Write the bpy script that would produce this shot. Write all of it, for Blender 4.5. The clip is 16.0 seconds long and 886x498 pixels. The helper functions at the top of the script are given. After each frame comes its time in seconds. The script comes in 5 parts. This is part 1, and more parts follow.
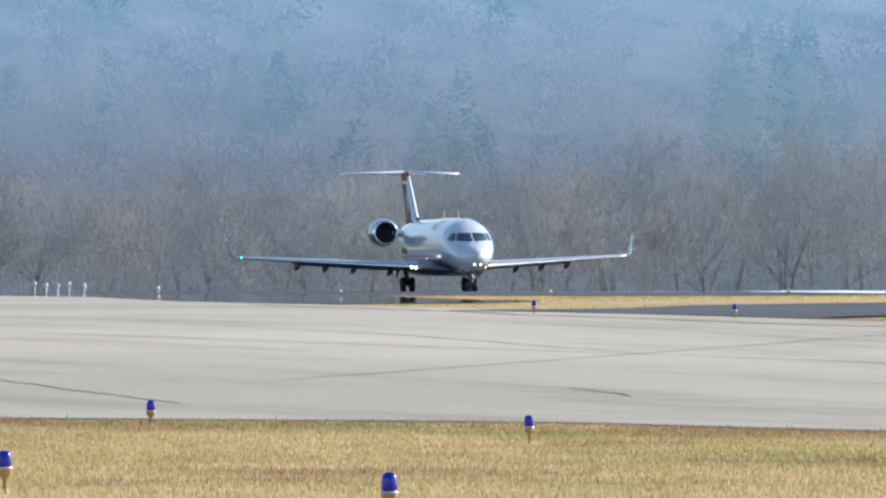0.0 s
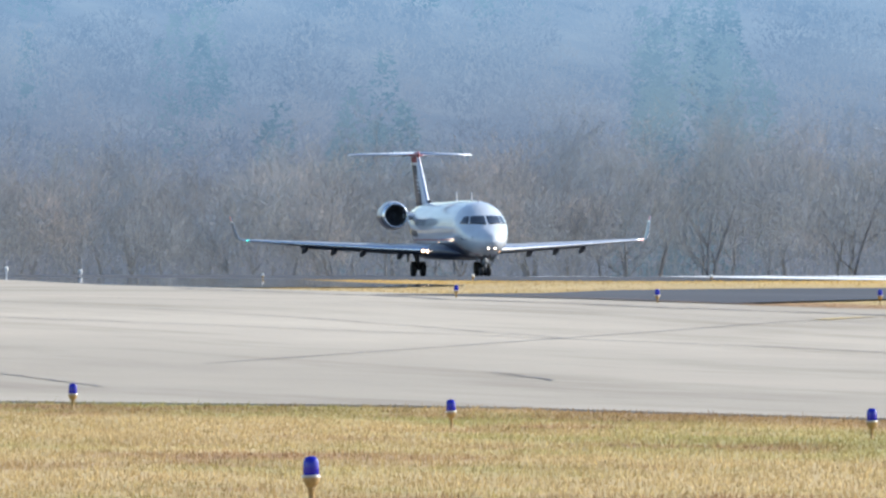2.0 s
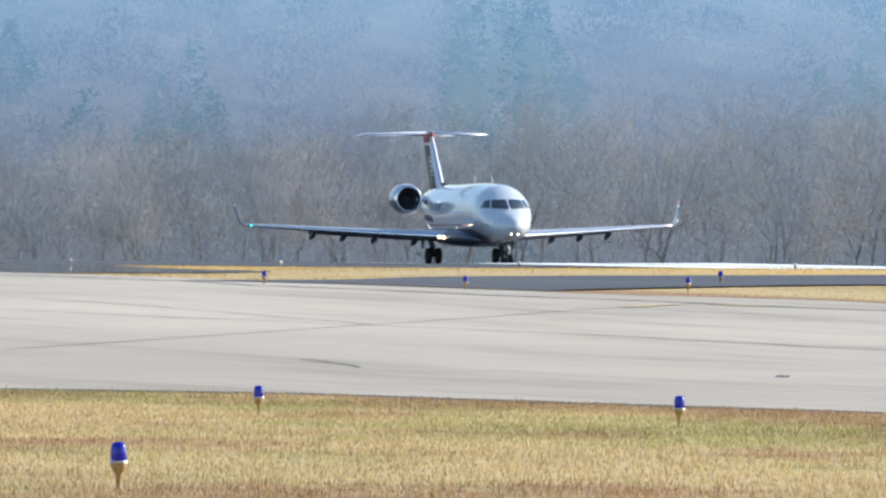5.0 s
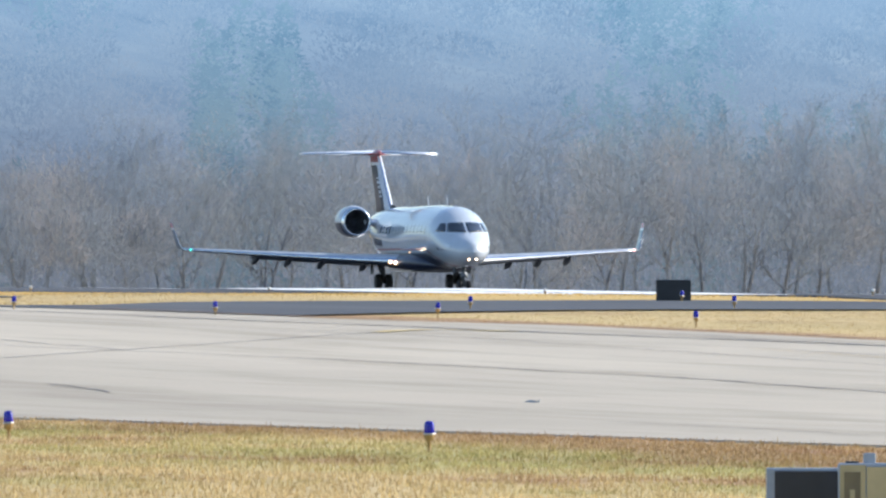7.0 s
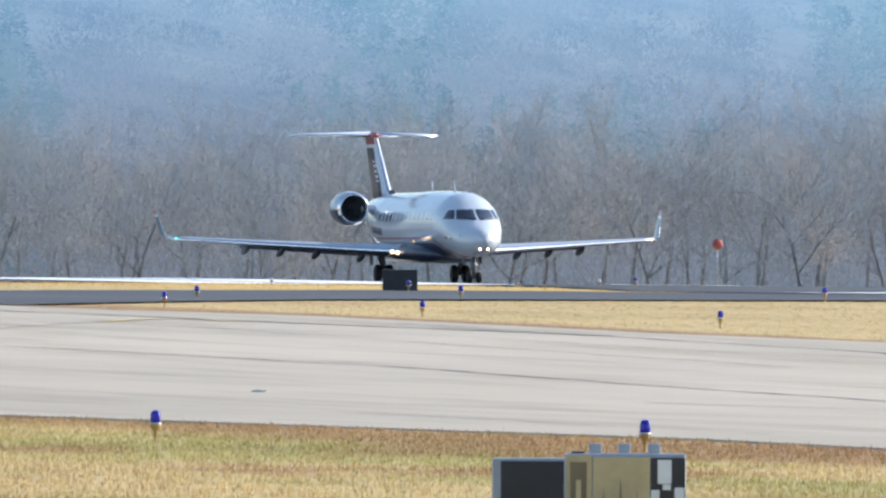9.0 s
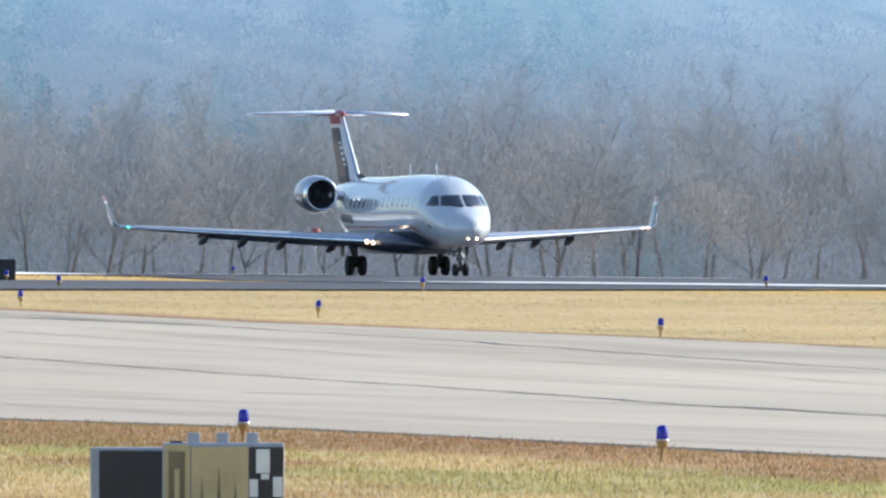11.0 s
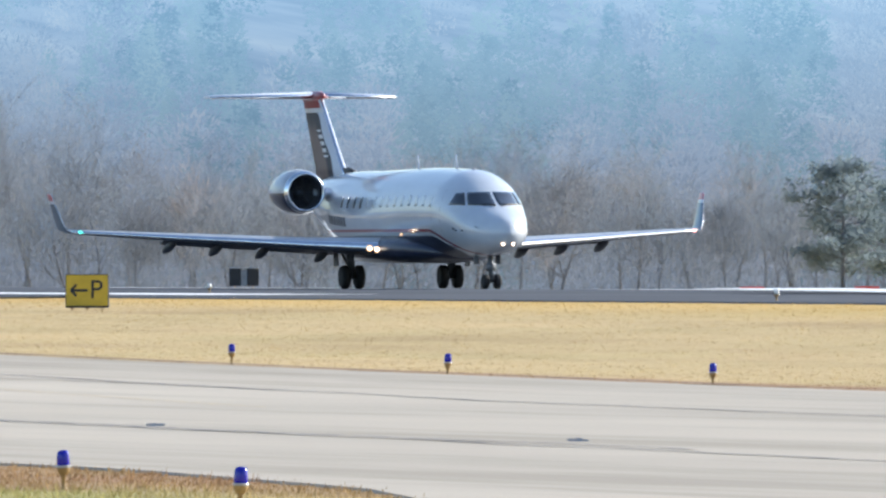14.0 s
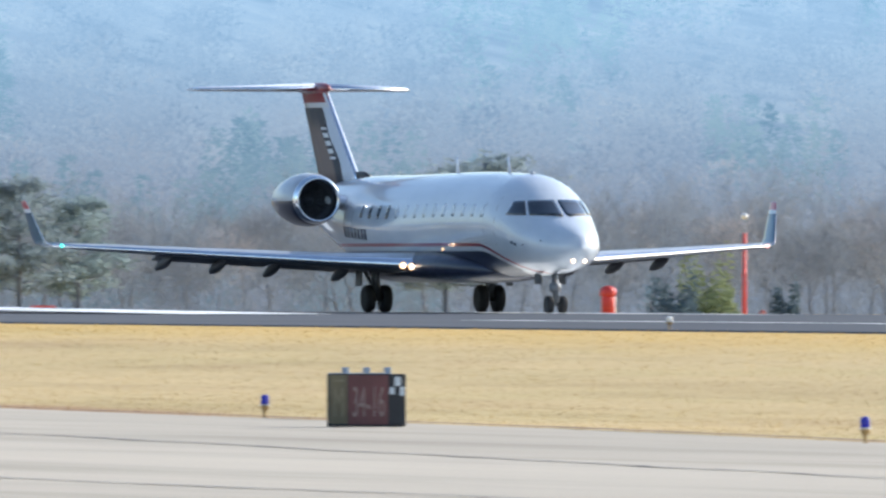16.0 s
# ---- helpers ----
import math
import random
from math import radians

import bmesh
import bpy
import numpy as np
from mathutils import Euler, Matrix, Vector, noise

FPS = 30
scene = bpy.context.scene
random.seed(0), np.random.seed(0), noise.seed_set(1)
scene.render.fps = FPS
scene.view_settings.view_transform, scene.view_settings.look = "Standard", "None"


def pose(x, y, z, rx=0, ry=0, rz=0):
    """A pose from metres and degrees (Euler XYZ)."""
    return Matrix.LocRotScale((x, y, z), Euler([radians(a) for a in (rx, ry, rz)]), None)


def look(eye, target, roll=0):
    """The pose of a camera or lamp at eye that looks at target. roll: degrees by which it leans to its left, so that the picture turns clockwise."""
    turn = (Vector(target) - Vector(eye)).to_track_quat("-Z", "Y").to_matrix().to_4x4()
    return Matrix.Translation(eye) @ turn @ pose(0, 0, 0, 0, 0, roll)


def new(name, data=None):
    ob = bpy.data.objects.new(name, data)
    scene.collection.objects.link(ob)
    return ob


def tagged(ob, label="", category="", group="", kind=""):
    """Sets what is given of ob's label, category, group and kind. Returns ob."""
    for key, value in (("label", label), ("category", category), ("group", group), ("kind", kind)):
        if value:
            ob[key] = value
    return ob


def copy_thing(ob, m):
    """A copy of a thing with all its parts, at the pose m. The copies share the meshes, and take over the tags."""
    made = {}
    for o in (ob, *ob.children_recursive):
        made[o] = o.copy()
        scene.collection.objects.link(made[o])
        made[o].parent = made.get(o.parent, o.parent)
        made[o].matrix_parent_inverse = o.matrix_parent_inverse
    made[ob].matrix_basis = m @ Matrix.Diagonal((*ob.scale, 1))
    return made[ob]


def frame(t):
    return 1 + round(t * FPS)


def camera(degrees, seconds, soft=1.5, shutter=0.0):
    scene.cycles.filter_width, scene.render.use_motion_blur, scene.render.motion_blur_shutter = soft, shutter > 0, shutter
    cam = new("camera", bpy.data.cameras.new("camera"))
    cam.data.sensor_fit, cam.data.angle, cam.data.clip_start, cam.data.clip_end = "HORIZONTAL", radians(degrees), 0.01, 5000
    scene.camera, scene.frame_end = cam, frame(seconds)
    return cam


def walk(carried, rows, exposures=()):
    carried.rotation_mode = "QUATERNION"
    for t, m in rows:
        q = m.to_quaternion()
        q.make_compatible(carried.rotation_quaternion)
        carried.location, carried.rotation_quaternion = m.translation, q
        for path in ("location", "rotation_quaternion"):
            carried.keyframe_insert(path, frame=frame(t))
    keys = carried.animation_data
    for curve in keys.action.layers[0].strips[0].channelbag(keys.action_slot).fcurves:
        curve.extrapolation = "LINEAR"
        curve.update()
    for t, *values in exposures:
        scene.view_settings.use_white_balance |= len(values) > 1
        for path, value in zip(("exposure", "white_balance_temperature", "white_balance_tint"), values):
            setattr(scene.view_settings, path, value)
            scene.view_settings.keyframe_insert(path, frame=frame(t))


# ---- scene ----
cam = camera(2.695, 16.0, soft=2.4, shutter=0.15)
EYE = (0.0, 0.0, 1.17)          # above the runway's level; the near field lies 1.1 m lower


def aim(bearing, tilt, lean):
    """The camera's pose from its bearing right of +Y, its tilt up and its lean, in degrees."""
    return pose(*EYE, 90 + tilt, 0, -bearing) @ pose(0, 0, 0, 0, 0, lean)


# seconds, bearing, tilt, lean
VIEW = [(0, 9.3225, 0.0619, -0.35), (0.5, 9.3615, 0.0962, -0.21), (1, 9.3954, 0.1088, -0.15), (1.5, 9.4712, 0.1053, 0.05), (2, 9.5580, 0.0130, -0.15), (2.5, 9.6460, -0.0683, -0.03), (3, 9.7675, -0.0785, 0.11), (3.5, 9.9020, -0.0813, -0.02), (3.7, 9.9438, -0.0693, 0.12), (5.8, 10.3196, 0.0171, -0.00), (6, 10.4075, 0.0341, 0.04), (6.5, 10.6765, 0.0644, 0.07), (7, 10.9026, 0.0481, 0.04), (7.5, 11.0633, 0.0245, 0.17), (8, 11.2409, -0.0229, 0.16), (8.2, 11.3222, -0.0126, 0.16), (10.3, 12.5472, -0.0126, 0.15), (10.5, 12.6699, -0.0212, 0.16), (11, 12.9571, -0.0117, 0.09), (11.5, 13.2272, -0.0014, -0.09), (12, 13.5549, 0.0333, 0.09), (12.2, 13.6665, 0.0250, -0.01), (12.5, 14.0488, 0.0129, 0.14), (13, 14.5870, 0.0234, -0.02), (13.5, 15.0127, 0.0215, -0.05), (14, 15.5025, 0.0095, -0.19), (14.5, 15.9174, 0.0345, -0.14), (14.8, 16.6183, 0.0984, 0.05), (15, 16.9030, 0.1167, 0.05), (15.5, 17.1052, 0.0860, -0.10), (16, 18.0078, 0.0640, 0.01)]
ROLL_OUT = [(0, 936.6), (0.5, 930.6), (1, 924.2), (1.5, 917.0), (2, 909.2), (2.5, 900.5), (3, 891.3), (3.5, 881.9), (6, 827.0), (6.5, 814.2), (7, 800.5), (7.5, 786.3), (8, 771.6), (10.5, 689.2), (11, 670.9), (11.5, 652.0), (12, 632.9), (12.5, 613.1), (13, 593.7), (13.5, 573.4), (14, 552.9), (14.5, 533.0), (15, 511.1), (15.5, 489.0), (16, 466.5)]
walk(cam, [(t, aim(b, p, r)) for t, b, p, r in VIEW], exposures=[(0, 0.33, 5900, 10), (1.0, 0.38, 5900, 10), (2.2, 0.45, 5900, 10), (16, 0.46, 5900, 10)])

# ---- light ----
SUN_EL, SUN_AZ = 27.0, 80.0     # elevation; azimuth right of +Y
world = bpy.data.worlds.new("world")
scene.world = world
world.use_nodes = True
wn = world.node_tree.nodes
sky = wn.new("ShaderNodeTexSky")
sky.sky_type, sky.sun_disc = "NISHITA", False
sky.sun_elevation, sky.sun_rotation = radians(SUN_EL), radians(SUN_AZ)
sky.air_density, sky.dust_density = 1.0, 1.2
wn["Background"].inputs["Strength"].default_value = 0.15
world.node_tree.links.new(sky.outputs[0], wn["Background"].inputs["Color"])
sun = new("sun", bpy.data.lights.new("sun", "SUN"))
sun.data.energy, sun.data.angle, sun.data.color = 4.8, radians(0.5), (1.0, 0.92, 0.80)
ce, se, ca, sa = math.cos(radians(SUN_EL)), math.sin(radians(SUN_EL)), math.cos(radians(SUN_AZ)), math.sin(radians(SUN_AZ))
sun.matrix_basis = look((sa * ce * 500, ca * ce * 500, se * 500), (0, 0, 0))


# ---- materials ----
def shader(name):
    m = bpy.data.materials.new(name)
    m.use_nodes = True
    return m, m.node_tree.nodes, m.node_tree.links, m.node_tree.nodes["Principled BSDF"]


def setin(bsdf, **values):
    for key, v in values.items():
        bsdf.inputs[key.replace("_", " ")].default_value = v


def rgb(c):
    return (c[0], c[1], c[2], 1.0)


def noise_tex(n, l, coord, scale, detail=4.0, rough=0.6, stretch=None):
    t = n.new("ShaderNodeTexNoise")
    t.inputs["Scale"].default_value, t.inputs["Detail"].default_value, t.inputs["Roughness"].default_value = scale, detail, rough
    if stretch:
        mp = n.new("ShaderNodeMapping")
        mp.inputs["Scale"].default_value = stretch
        l.new(coord, mp.inputs[0])
        l.new(mp.outputs[0], t.inputs["Vector"])
    else:
        l.new(coord, t.inputs["Vector"])
    return t.outputs["Fac"]


def ramp(n, l, fac, stops):
    r = n.new("ShaderNodeValToRGB")
    while len(r.color_ramp.elements) < len(stops):
        r.color_ramp.elements.new(0.5)
    for e, (p, c) in zip(r.color_ramp.elements, stops):
        e.position, e.color = p, rgb(c)
    l.new(fac, r.inputs[0])
    return r.outputs[0]


def mixc(n, l, fac, a, b, mode="MIX"):
    m = n.new("ShaderNodeMix")
    m.data_type, m.blend_type = "RGBA", mode
    for socket, v in ((m.inputs[0], fac), (m.inputs[6], a), (m.inputs[7], b)):
        if isinstance(v, (int, float)):
            socket.default_value = v
        elif isinstance(v, tuple):
            socket.default_value = rgb(v)
        else:
            l.new(v, socket)
    return m.outputs[2]


def calc(n, l, op, a, b=0.0, c=0.0):
    m = n.new("ShaderNodeMath")
    m.operation = op
    for i, v in enumerate((a, b, c)):
        if isinstance(v, (int, float)):
            m.inputs[i].default_value = v
        else:
            l.new(v, m.inputs[i])
    return m.outputs[0]


def span(n, l, v, a, b, lo=0.0, hi=1.0):
    m = n.new("ShaderNodeMapRange")
    m.interpolation_type = "SMOOTHSTEP"
    for i, x in enumerate((a, b, lo, hi)):
        m.inputs[i + 1].default_value = x
    l.new(v, m.inputs[0])
    return m.outputs[0]


def bumped(n, l, bsdf, height, strength, dist):
    b = n.new("ShaderNodeBump")
    b.inputs["Strength"].default_value, b.inputs["Distance"].default_value = strength, dist
    l.new(height, b.inputs["Height"])
    l.new(b.outputs[0], bsdf.inputs["Normal"])


def plain(name, c, rough=0.5, metal=0.0, vary=0.12, scale=6.0, coat=0.0):
    """A paint, rubber or metal with a faint uneven tone."""
    m, n, l, b = shader(name)
    co = n.new("ShaderNodeTexCoord").outputs["Object"]
    f = noise_tex(n, l, co, scale)
    lo = tuple(x * (1 - vary) for x in c)
    hi = tuple(min(1.0, x * (1 + vary)) for x in c)
    l.new(ramp(n, l, f, [(0.35, lo), (0.65, hi)]), b.inputs["Base Color"])
    l.new(span(n, l, noise_tex(n, l, co, scale * 3), 0.3, 0.7, max(0.02, rough - 0.06), min(1, rough + 0.06)), b.inputs["Roughness"])
    setin(b, Metallic=metal, Coat_Weight=coat, Coat_Roughness=0.08)
    return m


def glow(name, c, strength):
    m, n, l, b = shader(name)
    setin(b, Base_Color=rgb(c), Emission_Color=rgb(c), Emission_Strength=strength)
    return m


def grass_mat(name, blades):
    m, n, l, b = shader(name)
    pos = n.new("ShaderNodeNewGeometry").outputs["Position"]
    big = noise_tex(n, l, pos, 0.16, 4, 0.65, (1.0, 0.28, 1.0))
    mid = noise_tex(n, l, pos, 0.7, 4, 0.7, (1.0, 0.3, 1.0))
    fine = noise_tex(n, l, pos, 9.0, 3)
    tan = ramp(n, l, fine, [(0.25, (0.38, 0.265, 0.125)), (0.5, (0.535, 0.405, 0.205)), (0.78, (0.70, 0.56, 0.32))])
    green = ramp(n, l, fine, [(0.25, (0.235, 0.220, 0.072)), (0.55, (0.39, 0.362, 0.14)), (0.8, (0.58, 0.52, 0.26))])
    brown = ramp(n, l, fine, [(0.3, (0.22, 0.115, 0.062)), (0.7, (0.43, 0.255, 0.15))])
    sep = n.new("ShaderNodeSeparateXYZ")
    l.new(pos, sep.inputs[0])
    x, y = sep.outputs[0], sep.outputs[1]
    # greener sward near the camera, greenest towards the stand; straw-coloured field by the runway
    near = calc(n, l, "MULTIPLY", span(n, l, x, 60, 90, 1.0, 0.16), span(n, l, x, 35, 45, 0.55, 1.0))
    patch = calc(n, l, "ADD", calc(n, l, "ADD", big, calc(n, l, "MULTIPLY", mid, 0.5)), calc(n, l, "MULTIPLY", span(n, l, x, 36, 44, 0.0, 0.12), span(n, l, x, 52, 70, 1.0, 0.0)))
    g = calc(n, l, "MULTIPLY", span(n, l, patch, 0.70, 0.92), near)
    c = mixc(n, l, g, tan, green)
    # rusty bare patches in the near sward
    rust = calc(n, l, "MULTIPLY", span(n, l, noise_tex(n, l, pos, 0.13, 4, 0.7, (1.0, 0.35, 1.0)), 0.50, 0.63), span(n, l, x, 55, 80, 0.72, 0.14))
    c = mixc(n, l, rust, c, brown)
    # mowing streaks, and a brighter straw band beside the runway
    c = mixc(n, l, 0.8, c, ramp(n, l, noise_tex(n, l, pos, 0.16, 4, 0.65, (1.0, 0.25, 1.0)), [(0.30, (0.74, 0.72, 0.66)), (0.5, (0.95, 0.95, 0.92)), (0.72, (1.08, 1.06, 1.02))]), "MULTIPLY")
    c = mixc(n, l, calc(n, l, "MULTIPLY", span(n, l, calc(n, l, "ADD", x, calc(n, l, "MULTIPLY", mid, 8.0)), 114, 124), 0.62), c, (0.60, 0.40, 0.12))
    # a dead, earthy margin along the pavement
    d = calc(n, l, "ABSOLUTE", calc(n, l, "SUBTRACT", x, 47.6))
    d2 = calc(n, l, "ABSOLUTE", calc(n, l, "SUBTRACT", x, span(n, l, y, 222, 300, 80.4, 86.6)))
    e = span(n, l, calc(n, l, "SUBTRACT", d, calc(n, l, "MULTIPLY", calc(n, l, "MULTIPLY", mid, big), 13.0)), -1.8, 0.9, 1.0, 0.0)
    e2 = span(n, l, calc(n, l, "SUBTRACT", d2, calc(n, l, "MULTIPLY", mid, 3.2)), -0.7, 0.5, 1.0, 0.0)
    c = mixc(n, l, calc(n, l, "MULTIPLY", calc(n, l, "MAXIMUM", e, e2), 0.68), c, brown)
    if blades:
        isl = n.new("ShaderNodeNewGeometry").outputs["Random Per Island"]
        c = mixc(n, l, 0.8, c, ramp(n, l, isl, [(0.0, (0.66, 0.62, 0.56)), (0.6, (1, 1, 1)), (1.0, (1.42, 1.40, 1.30))]), "MULTIPLY")
        tl = n.new("ShaderNodeBsdfTranslucent")
        l.new(c, tl.inputs[0])
        mx = n.new("ShaderNodeMixShader")
        mx.inputs[0].default_value = 0.45
        l.new(b.outputs[0], mx.inputs[1])
        l.new(tl.outputs[0], mx.inputs[2])
        l.new(mx.outputs[0], n["Material Output"].inputs["Surface"])
    l.new(c, b.inputs["Base Color"])
    setin(b, Roughness=0.85, Specular_IOR_Level=0.15)
    bumped(n, l, b, fine, 0.5, 0.05)
    return m


def paving_mat(name, c, crack, streak):
    """Worn paving: broad mottling, lengthwise streaks of tyres and patching, fine grit."""
    m, n, l, b = shader(name)
    pos = n.new("ShaderNodeNewGeometry").outputs["Position"]
    big = noise_tex(n, l, pos, 0.05, 5, 0.6, (1.0, 0.22, 1.0))
    lane = noise_tex(n, l, pos, 0.35, 4, 0.7, (1.0, 0.06, 1.0))
    grit = noise_tex(n, l, pos, 14.0, 3)
    lo, hi = tuple(x * 0.80 for x in c), tuple(min(1, x * 1.12) for x in c)
    col = ramp(n, l, big, [(0.3, lo), (0.7, hi)])
    col = mixc(n, l, streak, col, ramp(n, l, lane, [(0.33, (0.62, 0.60, 0.57)), (0.5, (1, 1, 1)), (0.75, (1.08, 1.07, 1.05))]), "MULTIPLY")
    col = mixc(n, l, 0.35, col, ramp(n, l, grit, [(0.3, (0.8, 0.8, 0.8)), (0.7, (1.15, 1.15, 1.15))]), "MULTIPLY")
    l.new(col, b.inputs["Base Color"])
    setin(b, Roughness=0.9, Specular_IOR_Level=0.12)
    bumped(n, l, b, grit, 0.3, 0.01)
    return m


def bark_mat(name, a, c, top, thin=0.0):
    m, n, l, b = shader(name)
    info = n.new("ShaderNodeObjectInfo")
    co = n.new("ShaderNodeTexCoord").outputs["Object"]
    f = noise_tex(n, l, co, 0.5, 4)
    col = ramp(n, l, f, [(0.3, a), (0.7, c)])
    col = mixc(n, l, 1.0, col, ramp(n, l, noise_tex(n, l, co, 0.07, 3, 0.55), [(0.32, (0.84, 0.87, 0.90)), (0.5, (1, 1, 1)), (0.68, (1.17, 1.10, 1.05))]), "MULTIPLY")
    tint = ramp(n, l, info.outputs["Random"], [(0.0, (0.80, 0.85, 0.93)), (0.25, (1.05, 1.03, 1.02)), (0.5, (0.88, 0.88, 0.92)), (0.75, (1.08, 0.99, 0.93)), (1.0, top)])
    col = mixc(n, l, 1.0, col, tint, "MULTIPLY")
    l.new(col, b.inputs["Base Color"])
    if thin:
        tl = n.new("ShaderNodeBsdfTranslucent")
        l.new(col, tl.inputs[0])
        mx = n.new("ShaderNodeMixShader")
        mx.inputs[0].default_value = thin
        l.new(b.outputs[0], mx.inputs[1])
        l.new(tl.outputs[0], mx.inputs[2])
        l.new(mx.outputs[0], n["Material Output"].inputs["Surface"])
    setin(b, Roughness=0.95, Specular_IOR_Level=0.05)
    return m


def haze_glow_mat(name, a, c, near_haze, far_haze):
    """The far hillside, a glowing backdrop of distance: its own tones under kilometres of air, whose haze is put into
    the emission.
    """
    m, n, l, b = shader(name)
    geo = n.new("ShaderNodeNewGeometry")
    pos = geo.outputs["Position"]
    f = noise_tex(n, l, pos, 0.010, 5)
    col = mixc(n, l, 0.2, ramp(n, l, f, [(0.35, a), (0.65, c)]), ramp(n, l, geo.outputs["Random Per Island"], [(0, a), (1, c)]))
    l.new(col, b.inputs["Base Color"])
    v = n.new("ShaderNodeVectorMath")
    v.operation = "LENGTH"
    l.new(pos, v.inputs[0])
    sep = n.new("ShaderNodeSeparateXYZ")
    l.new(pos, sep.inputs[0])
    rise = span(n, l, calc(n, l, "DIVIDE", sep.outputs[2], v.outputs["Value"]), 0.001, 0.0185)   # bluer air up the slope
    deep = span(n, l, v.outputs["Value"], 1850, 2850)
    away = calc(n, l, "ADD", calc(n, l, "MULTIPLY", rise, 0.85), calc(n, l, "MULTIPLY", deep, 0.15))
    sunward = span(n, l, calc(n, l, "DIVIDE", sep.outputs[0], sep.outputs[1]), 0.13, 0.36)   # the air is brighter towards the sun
    air = mixc(n, l, sunward, mixc(n, l, away, near_haze[0], far_haze[0]), mixc(n, l, away, near_haze[1], far_haze[1]))
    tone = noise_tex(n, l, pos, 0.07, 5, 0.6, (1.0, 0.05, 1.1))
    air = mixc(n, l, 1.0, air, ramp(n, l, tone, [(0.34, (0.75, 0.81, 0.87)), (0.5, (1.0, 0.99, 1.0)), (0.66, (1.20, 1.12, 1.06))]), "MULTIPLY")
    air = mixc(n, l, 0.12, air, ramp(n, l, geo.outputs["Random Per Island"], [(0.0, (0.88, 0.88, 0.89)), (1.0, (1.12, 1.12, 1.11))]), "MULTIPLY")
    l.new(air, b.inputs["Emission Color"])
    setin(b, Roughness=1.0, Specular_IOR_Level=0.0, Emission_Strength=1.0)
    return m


GRASS, BLADES = grass_mat("field_grass", False), grass_mat("grass_blades", True)
CONCRETE = paving_mat("worn_pale_paving", (0.485, 0.43, 0.345), 0.5, 0.5)
ASPHALT = paving_mat("dark_asphalt", (0.10, 0.106, 0.118), 0.4, 0.4)
HOT_ASPHALT, _, _, hot = shader("hot_mirroring_asphalt")    # hot air over it mirrors what lies beyond
setin(hot, Base_Color=(0.10, 0.106, 0.118, 1.0), Roughness=0.015, Specular_IOR_Level=0.6)
EARTH_SHADE = plain("edge_earth_and_shadow", (0.17, 0.105, 0.07), 0.95, 0, 0.45, 1.2)
TAR = plain("crack_sealant", (0.21, 0.195, 0.18), 0.7, 0, 0.3, 1.0)
MARKING = plain("white_marking_paint", (0.85, 0.85, 0.82), 0.6, 0, 0.08, 0.6)
YELLOW_LINE = plain("yellow_marking_paint", (0.50, 0.38, 0.17), 0.7, 0, 0.25, 1.5)
# bark to needles: blue-grey bases carry the wood's distance haze in their colour
BARK = bark_mat("hazed_bark", (0.178, 0.205, 0.246), (0.238, 0.262, 0.304), (1.08, 0.99, 0.94), 0.45)
TWIGS = bark_mat("hazed_twigs", (0.202, 0.258, 0.328), (0.280, 0.336, 0.406), (1.08, 1.0, 0.92), 0.5)
BRUSH = bark_mat("hazed_brush_twigs", (0.198, 0.252, 0.320), (0.268, 0.320, 0.390), (1.07, 1.0, 0.95), 0.5)
BRUSH_BROWN = bark_mat("hazed_brown_twigs", (0.222, 0.250, 0.294), (0.300, 0.324, 0.366), (1.07, 1.0, 0.95), 0.5)
BRUSH_GREY = bark_mat("hazed_dark_twigs", (0.140, 0.176, 0.224), (0.190, 0.224, 0.272), (1.07, 1.0, 0.95), 0.5)
UNDERGROWTH = bark_mat("hazed_undergrowth_twigs", (0.136, 0.174, 0.222), (0.184, 0.222, 0.270), (1.07, 1.0, 0.95), 0.5)
NEEDLES = bark_mat("hazed_pine_needles", (0.195, 0.262, 0.295), (0.275, 0.342, 0.36), (1.0, 1.02, 0.97), 0.5)
EVERGREEN = bark_mat("evergreen_shrub_leaves", (0.085, 0.125, 0.145), (0.14, 0.185, 0.195), (1.0, 1.0, 0.97), 0.3)
SHRUB = bark_mat("shrub_leaves", (0.20, 0.25, 0.13), (0.33, 0.37, 0.19), (1.0, 1.0, 0.95), 0.4)
# haze colours, away from and towards the sun, that the hillside emits
NEAR_HAZE = ((0.135, 0.156, 0.194), (0.205, 0.240, 0.285))
FAR_HAZE = ((0.215, 0.322, 0.435), (0.325, 0.478, 0.605))


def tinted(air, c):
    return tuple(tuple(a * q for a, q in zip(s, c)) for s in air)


HILL = haze_glow_mat("far_hillside", (0.010, 0.011, 0.013), (0.022, 0.022, 0.023), tinted(NEAR_HAZE, (0.985, 0.985, 0.985)), tinted(FAR_HAZE, (0.985, 0.985, 0.985)))
HILL_BARE = [haze_glow_mat("far_bare_woods", (0.010, 0.010, 0.012), (0.022, 0.021, 0.022), tinted(NEAR_HAZE, c), tinted(FAR_HAZE, tuple(0.5 * q + 0.5 for q in c)))
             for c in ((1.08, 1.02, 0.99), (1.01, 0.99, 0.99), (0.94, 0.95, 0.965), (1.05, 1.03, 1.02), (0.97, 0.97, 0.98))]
HILL_GREEN = [haze_glow_mat("far_evergreens", (0.002, 0.008, 0.009), (0.008, 0.02, 0.019), tinted(NEAR_HAZE, c), tinted(FAR_HAZE, tuple(0.55 * q + 0.45 for q in c)))
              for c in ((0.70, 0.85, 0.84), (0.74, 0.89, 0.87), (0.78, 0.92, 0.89))]


